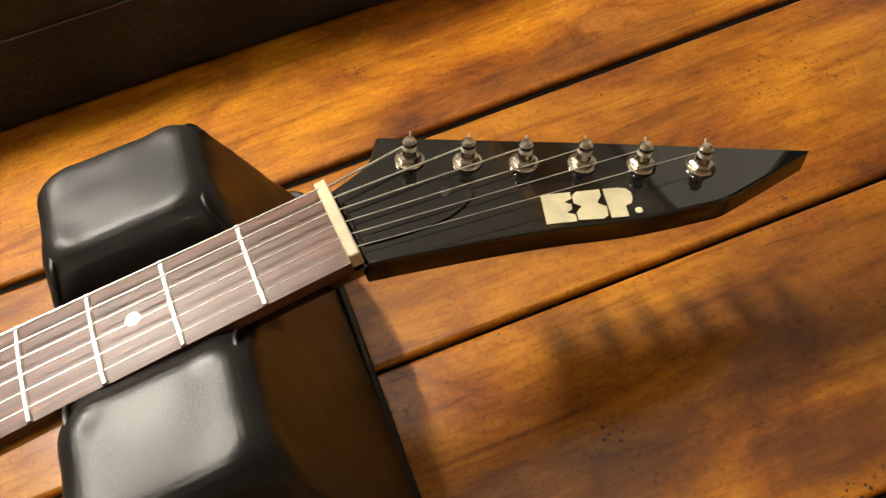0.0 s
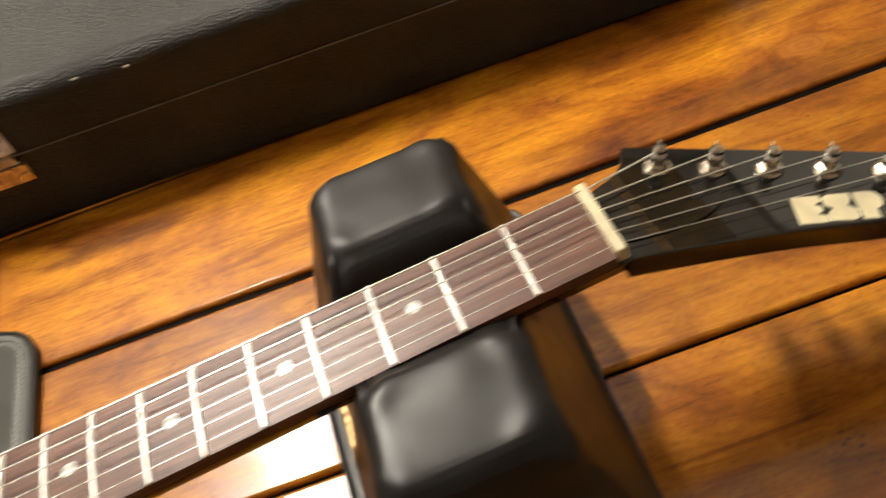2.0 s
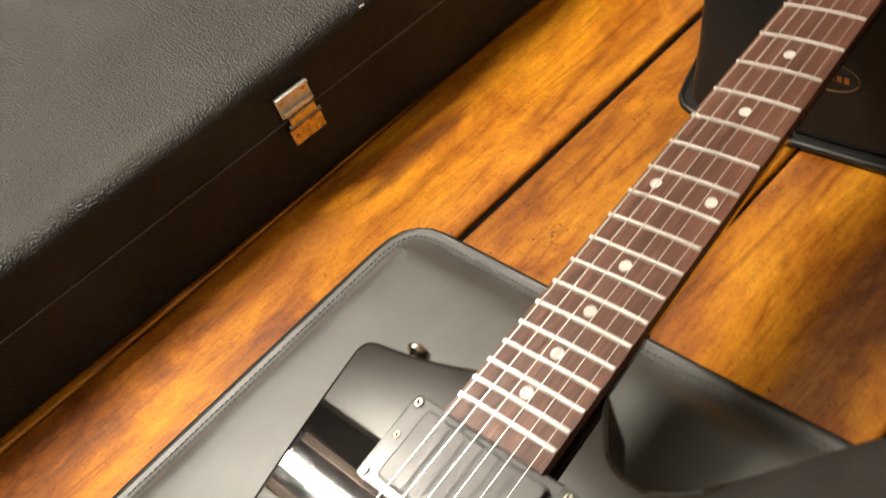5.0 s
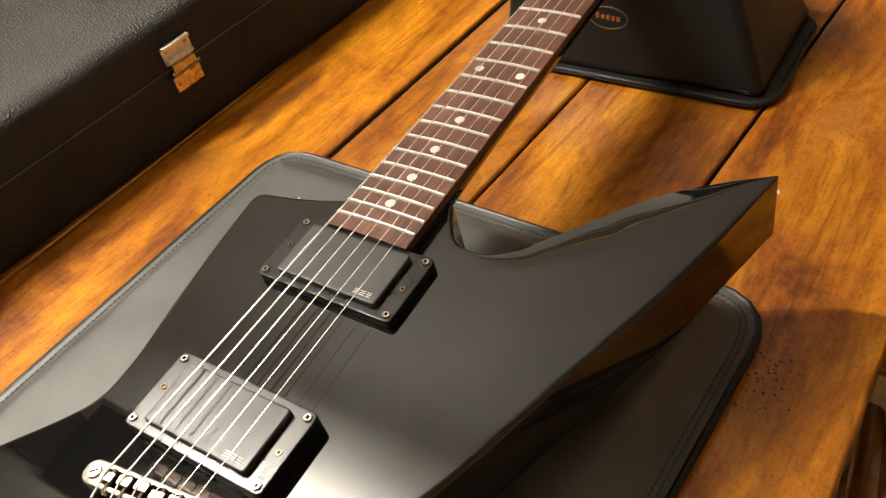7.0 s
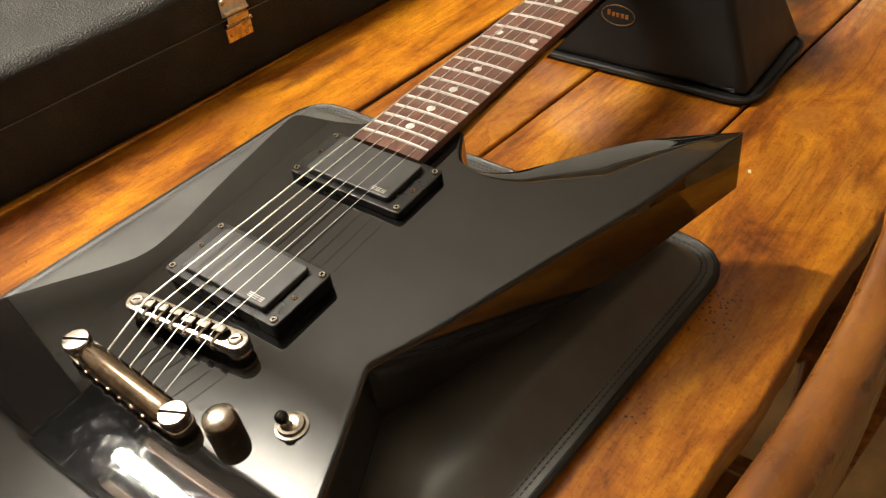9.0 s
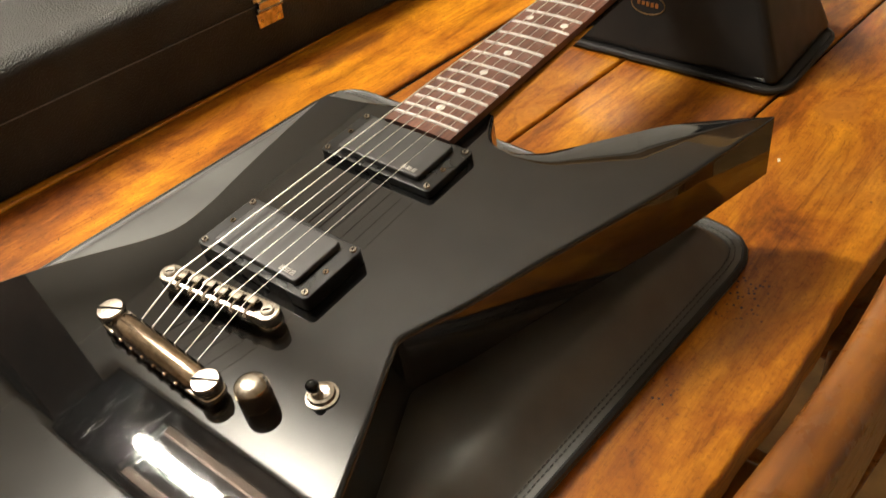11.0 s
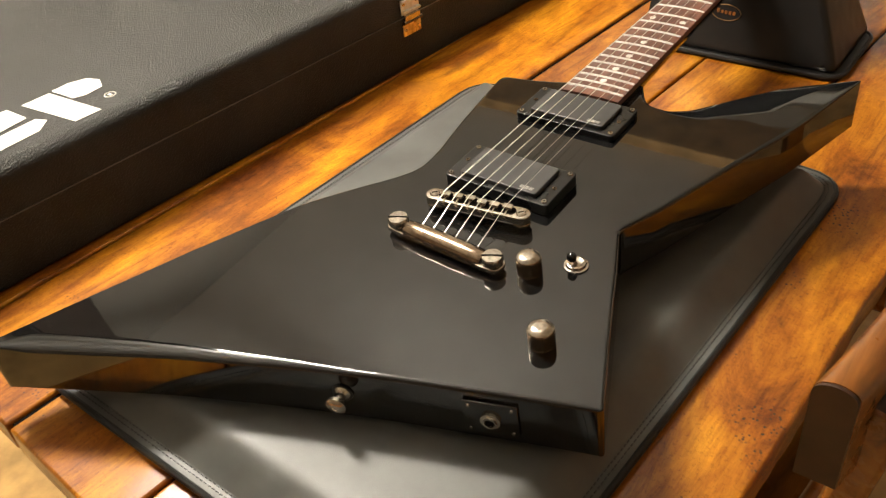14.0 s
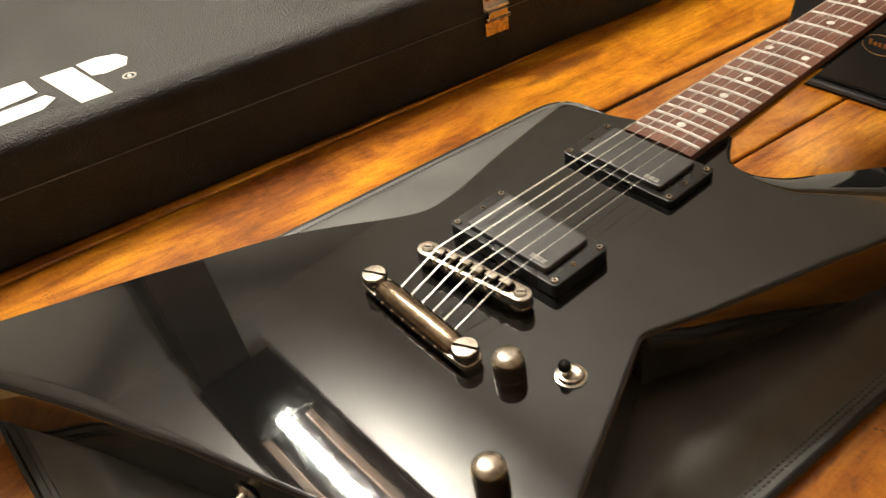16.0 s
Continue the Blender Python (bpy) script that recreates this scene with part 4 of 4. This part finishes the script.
def case_shell(z0, z1, top_round, low_round):
    bm = bmesh.new()
    y0, y1, deep = -0.42, 0.86, 0.42
    base = smooth_loop([(0, y0), (0, y1), (-deep, y1), (-deep, y0)], [0.03] * 4)
    prof = [(low_round, z0)] + [(low_round * (1 - math.sin(a)), z0 + low_round * (1 - math.cos(a))) for a in [math.pi / 2 * q / 4 for q in range(1, 5)]]
    prof += [(top_round * (1 - math.cos(a)), z1 - top_round * (1 - math.sin(a))) for a in [math.pi / 2 * q / 5 for q in range(6)]]
    cx, cy = -deep / 2, (y0 + y1) / 2
    rings = []
    for inset, z in prof:
        rings.append([bm.verts.new((x + (-inset if x > cx else inset), y + (-inset if y > cy else inset), z)) for x, y in base])
    n = len(base)
    for a, b in zip(rings, rings[1:]):
        for q in range(n):
            bm.faces.new((a[q], a[(q + 1) % n], b[(q + 1) % n], b[q]))
    bm.faces.new(rings[0][::-1]), bm.faces.new(rings[-1])
    bmesh.ops.remove_doubles(bm, verts=bm.verts, dist=1e-6)
    bmesh.ops.recalc_face_normals(bm, faces=bm.faces)
    return bm


part("lower_shell", case_shell(0.0, 0.0655, 0.0008, 0.006), CASE, case, flat=True)
lid = part("lid", case_shell(0.0665, 0.1125, 0.015, 0.0008), CASE, case, flat=True)
part("lid_gap", box(0.41, 1.27, 0.003, 0, (-0.21, 0.22, 0.066)), SEAM, case)
part("trim_line", box(0.0012, 1.22, 0.0008, 0, (0.0004, 0.22, 0.0660)), THREAD_GREY, case, "thin grey edge of the lid seam")


def latch(y):
    ob = new("latch")
    ob.parent = case
    ob.matrix_basis = pose(0.0005, y, 0)
    ob["label"] = "tarnished nickel draw latch"
    part("lower_plate", box(0.0016, 0.030, 0.019, 0.0005, (0.0008, 0, 0.0525)), LATCH, ob, "tarnished plate")
    part("upper_plate", box(0.0016, 0.030, 0.018, 0.0005, (0.0008, 0, 0.0785)), STEEL, ob)
    part("upper_lip", box(0.0050, 0.030, 0.0030, 0.0008, (0.0026, 0, 0.0868)), STEEL, ob)
    part("bail", box(0.0050, 0.028, 0.0040, 0.0012, (0.0034, 0, 0.0735)), STEEL, ob)
    part("lever", box(0.0040, 0.025, 0.0085, 0.0012, (0.0036, 0, 0.0660)), NICKEL, ob)
    part("hinge_roll", tube([(0.0034, -0.0150, 0.0610), (0.0034, 0.0150, 0.0610)], 0.0026, 10), NICKEL, ob)
    for dy in (-0.0105, 0.0105):
        for z in (0.0825, 0.0500):
            part("rivet", lathe([(0.0022, 0), (0.0018, 0.0008), (0, 0.0011)], 12, (0.0016, dy, z), Matrix.Rotation(radians(90), 4, "Y")), NICKEL, ob)


latch(0.312)

# two white nicks in the covering along the lid's front edge
for y, z, w in ((0.394, 0.1060, 0.0050), (0.429, 0.1020, 0.0034)):
    part("nick", box(0.0010, w, 0.0016, 0.0004, (-0.0002, y, z)), WHITE, lid, "small white nick in the covering")

# white block print on the lid
PAINT = [
    # tall bar with a rounded head
    [(-0.021, -0.079), (-0.021, -0.052), (-0.100, -0.066), (-0.100, -0.095)],
    [(-0.063, -0.046), (-0.066, -0.026), (-0.082, -0.020), (-0.097, -0.026), (-0.104, -0.044), (-0.102, -0.062), (-0.068, -0.057)],
    # two slanted bars with rounded ends
    [(-0.030, -0.150), (-0.034, -0.108), (-0.048, -0.094), (-0.060, -0.100), (-0.056, -0.150)],
    [(-0.062, -0.150), (-0.070, -0.104), (-0.104, -0.108), (-0.104, -0.128), (-0.094, -0.150)],
    # far block, three bars
    [(-0.026, -0.225), (-0.026, -0.160), (-0.046, -0.160), (-0.046, -0.225)],
    [(-0.054, -0.225), (-0.054, -0.166), (-0.074, -0.166), (-0.074, -0.225)],
    [(-0.082, -0.225), (-0.082, -0.160), (-0.102, -0.160), (-0.102, -0.225)],
]
for pts in PAINT:
    part("lid_print", flat_shape([(x + 0.002, y - 0.023) for x, y in pts], 0.1129, 0.0006), WHITE, lid, "white block print", smooth=False)
part("lid_print", tube([(-0.040 + 0.0055 * math.cos(a), -0.054 + 0.0055 * math.sin(a), 0.1127) for a in [2 * math.pi * q / 24 for q in range(24)]], 0.0007, 6, True), WHITE, lid)
part("lid_print", box(0.005, 0.003, 0.0006, 0, (-0.040, -0.054, 0.1126)), WHITE, lid)

# ---- chairs ----
def rail(x_at, y0, y1, z0, z1, thick, n=28, round_top=0.008):
    bm = bmesh.new()
    rings = []
    for k in range(n + 1):
        y = y0 + (y1 - y0) * k / n
        x = x_at(y)
        h = thick / 2
        prof = [(-h, z0)] + [(-h * math.cos(a), z1 - round_top * (1 - math.sin(a))) for a in [math.pi * q / 12 for q in range(13)]] + [(h, z0)]
        rings.append([bm.verts.new((x + a, y, z)) for a, z in prof])
    m = len(rings[0])
    for a, b in zip(rings, rings[1:]):
        for q in range(m):
            bm.faces.new((a[q], a[(q + 1) % m], b[(q + 1) % m], b[q]))
    bm.faces.new(rings[0]), bm.faces.new(rings[-1][::-1])
    bmesh.ops.recalc_face_normals(bm, faces=bm.faces)
    return bm


chair = thing("dining_chair", "brown stained wooden chair pushed against the table", "chair", pose(0, 0, 0), "chairs at the table")


def bow(y):
    return 0.312 - 0.50 * (y - 0.12) ** 2


part("top_rail", rail(bow, -0.096, 0.350, 0.058, 0.134, 0.024), CHAIR_WOOD, chair)
# thin cap over the rail's end, darker brown to carry its shade
part("end_grain", rail(bow, -0.0985, -0.0961, 0.0585, 0.1335, 0.0232, 2), CHAIR_END, chair, "dark end face with its shade in the colour")
part("lower_rail", rail(lambda y: bow(y) - 0.030, -0.050, 0.310, -0.14, -0.09, 0.018), CHAIR_WOOD, chair)
for y in (-0.056, 0.316):
    part("stile", box(0.022, 0.040, 0.86, 0.004, (0.2575, y, -0.322), rot=Matrix.Rotation(radians(7.5), 4, "Y")), CHAIR_WOOD, chair)
    part("finial", box(0.021, 0.036, 0.016, 0.004, (0.3070, y, 0.100)), CHAIR_END, chair, "dark worn stile top")
    part("front_leg", box(0.034, 0.034, 0.42, 0.004, (-0.11, y, -0.54)), CHAIR_WOOD, chair)
    part("stretcher", box(0.33, 0.02, 0.03, 0.003, (0.055, y, -0.58)), CHAIR_WOOD, chair)
part("seat", box(0.40, 0.42, 0.03, 0.008, (0.065, 0.13, -0.315)), CHAIR_WOOD, chair)
copy_thing(chair, pose(0.045, 0.60, 0))

# ---- stitching, smallest last ----
def stitches(loop, inset, z, pitch, name, parent, centre):
    bm = bmesh.new()
    pts = [Vector(p) for p in loop]
    c = Vector(centre)
    pts = [p + (c - p).normalized() * inset for p in pts]
    carry = 0.0
    unit = [(-0.5, -0.5), (0.5, -0.5), (0.5, 0.5), (-0.5, 0.5)]
    for a, b in zip(pts, pts[1:] + pts[:1]):
        d = b - a
        ln = d.length
        if ln < 1e-6:
            continue
        d.normalize()
        nrm = Vector((-d.y, d.x))
        s = carry
        while s < ln:
            p = a + d * s
            lo = [bm.verts.new((p.x + d.x * u * 0.0030 + nrm.x * v * 0.0010, p.y + d.y * u * 0.0030 + nrm.y * v * 0.0010, z - 0.0004)) for u, v in unit]
            hi = [bm.verts.new((p.x + d.x * u * 0.0020 + nrm.x * v * 0.0006, p.y + d.y * u * 0.0020 + nrm.y * v * 0.0006, z + 0.0004)) for u, v in unit]
            bm.faces.new(hi)
            for q in range(4):
                bm.faces.new((lo[q], lo[(q + 1) % 4], hi[(q + 1) % 4], hi[q]))
            s += pitch
        carry = s - ln
    return tagged(part(name, bm, THREAD, parent, smooth=False), kind="stuff")


for inset, z in ((0.0072, 0.0079), (0.0108, 0.0077)):
    stitches(inset_loop(PADOUT, inset), 0.0, z, 0.0042, "stitching", pad, (-0.025, 0.014))

# a small fleck of paint lying on the table
tagged(part("paint_fleck", box(0.0022, 0.0042, 0.0007, 0.0002, (0.1690, 0.3910, 0.0004), rot=Matrix.Rotation(0.5, 4, "Z")), WHITE), "tiny white paint fleck lying on the table", "fleck")
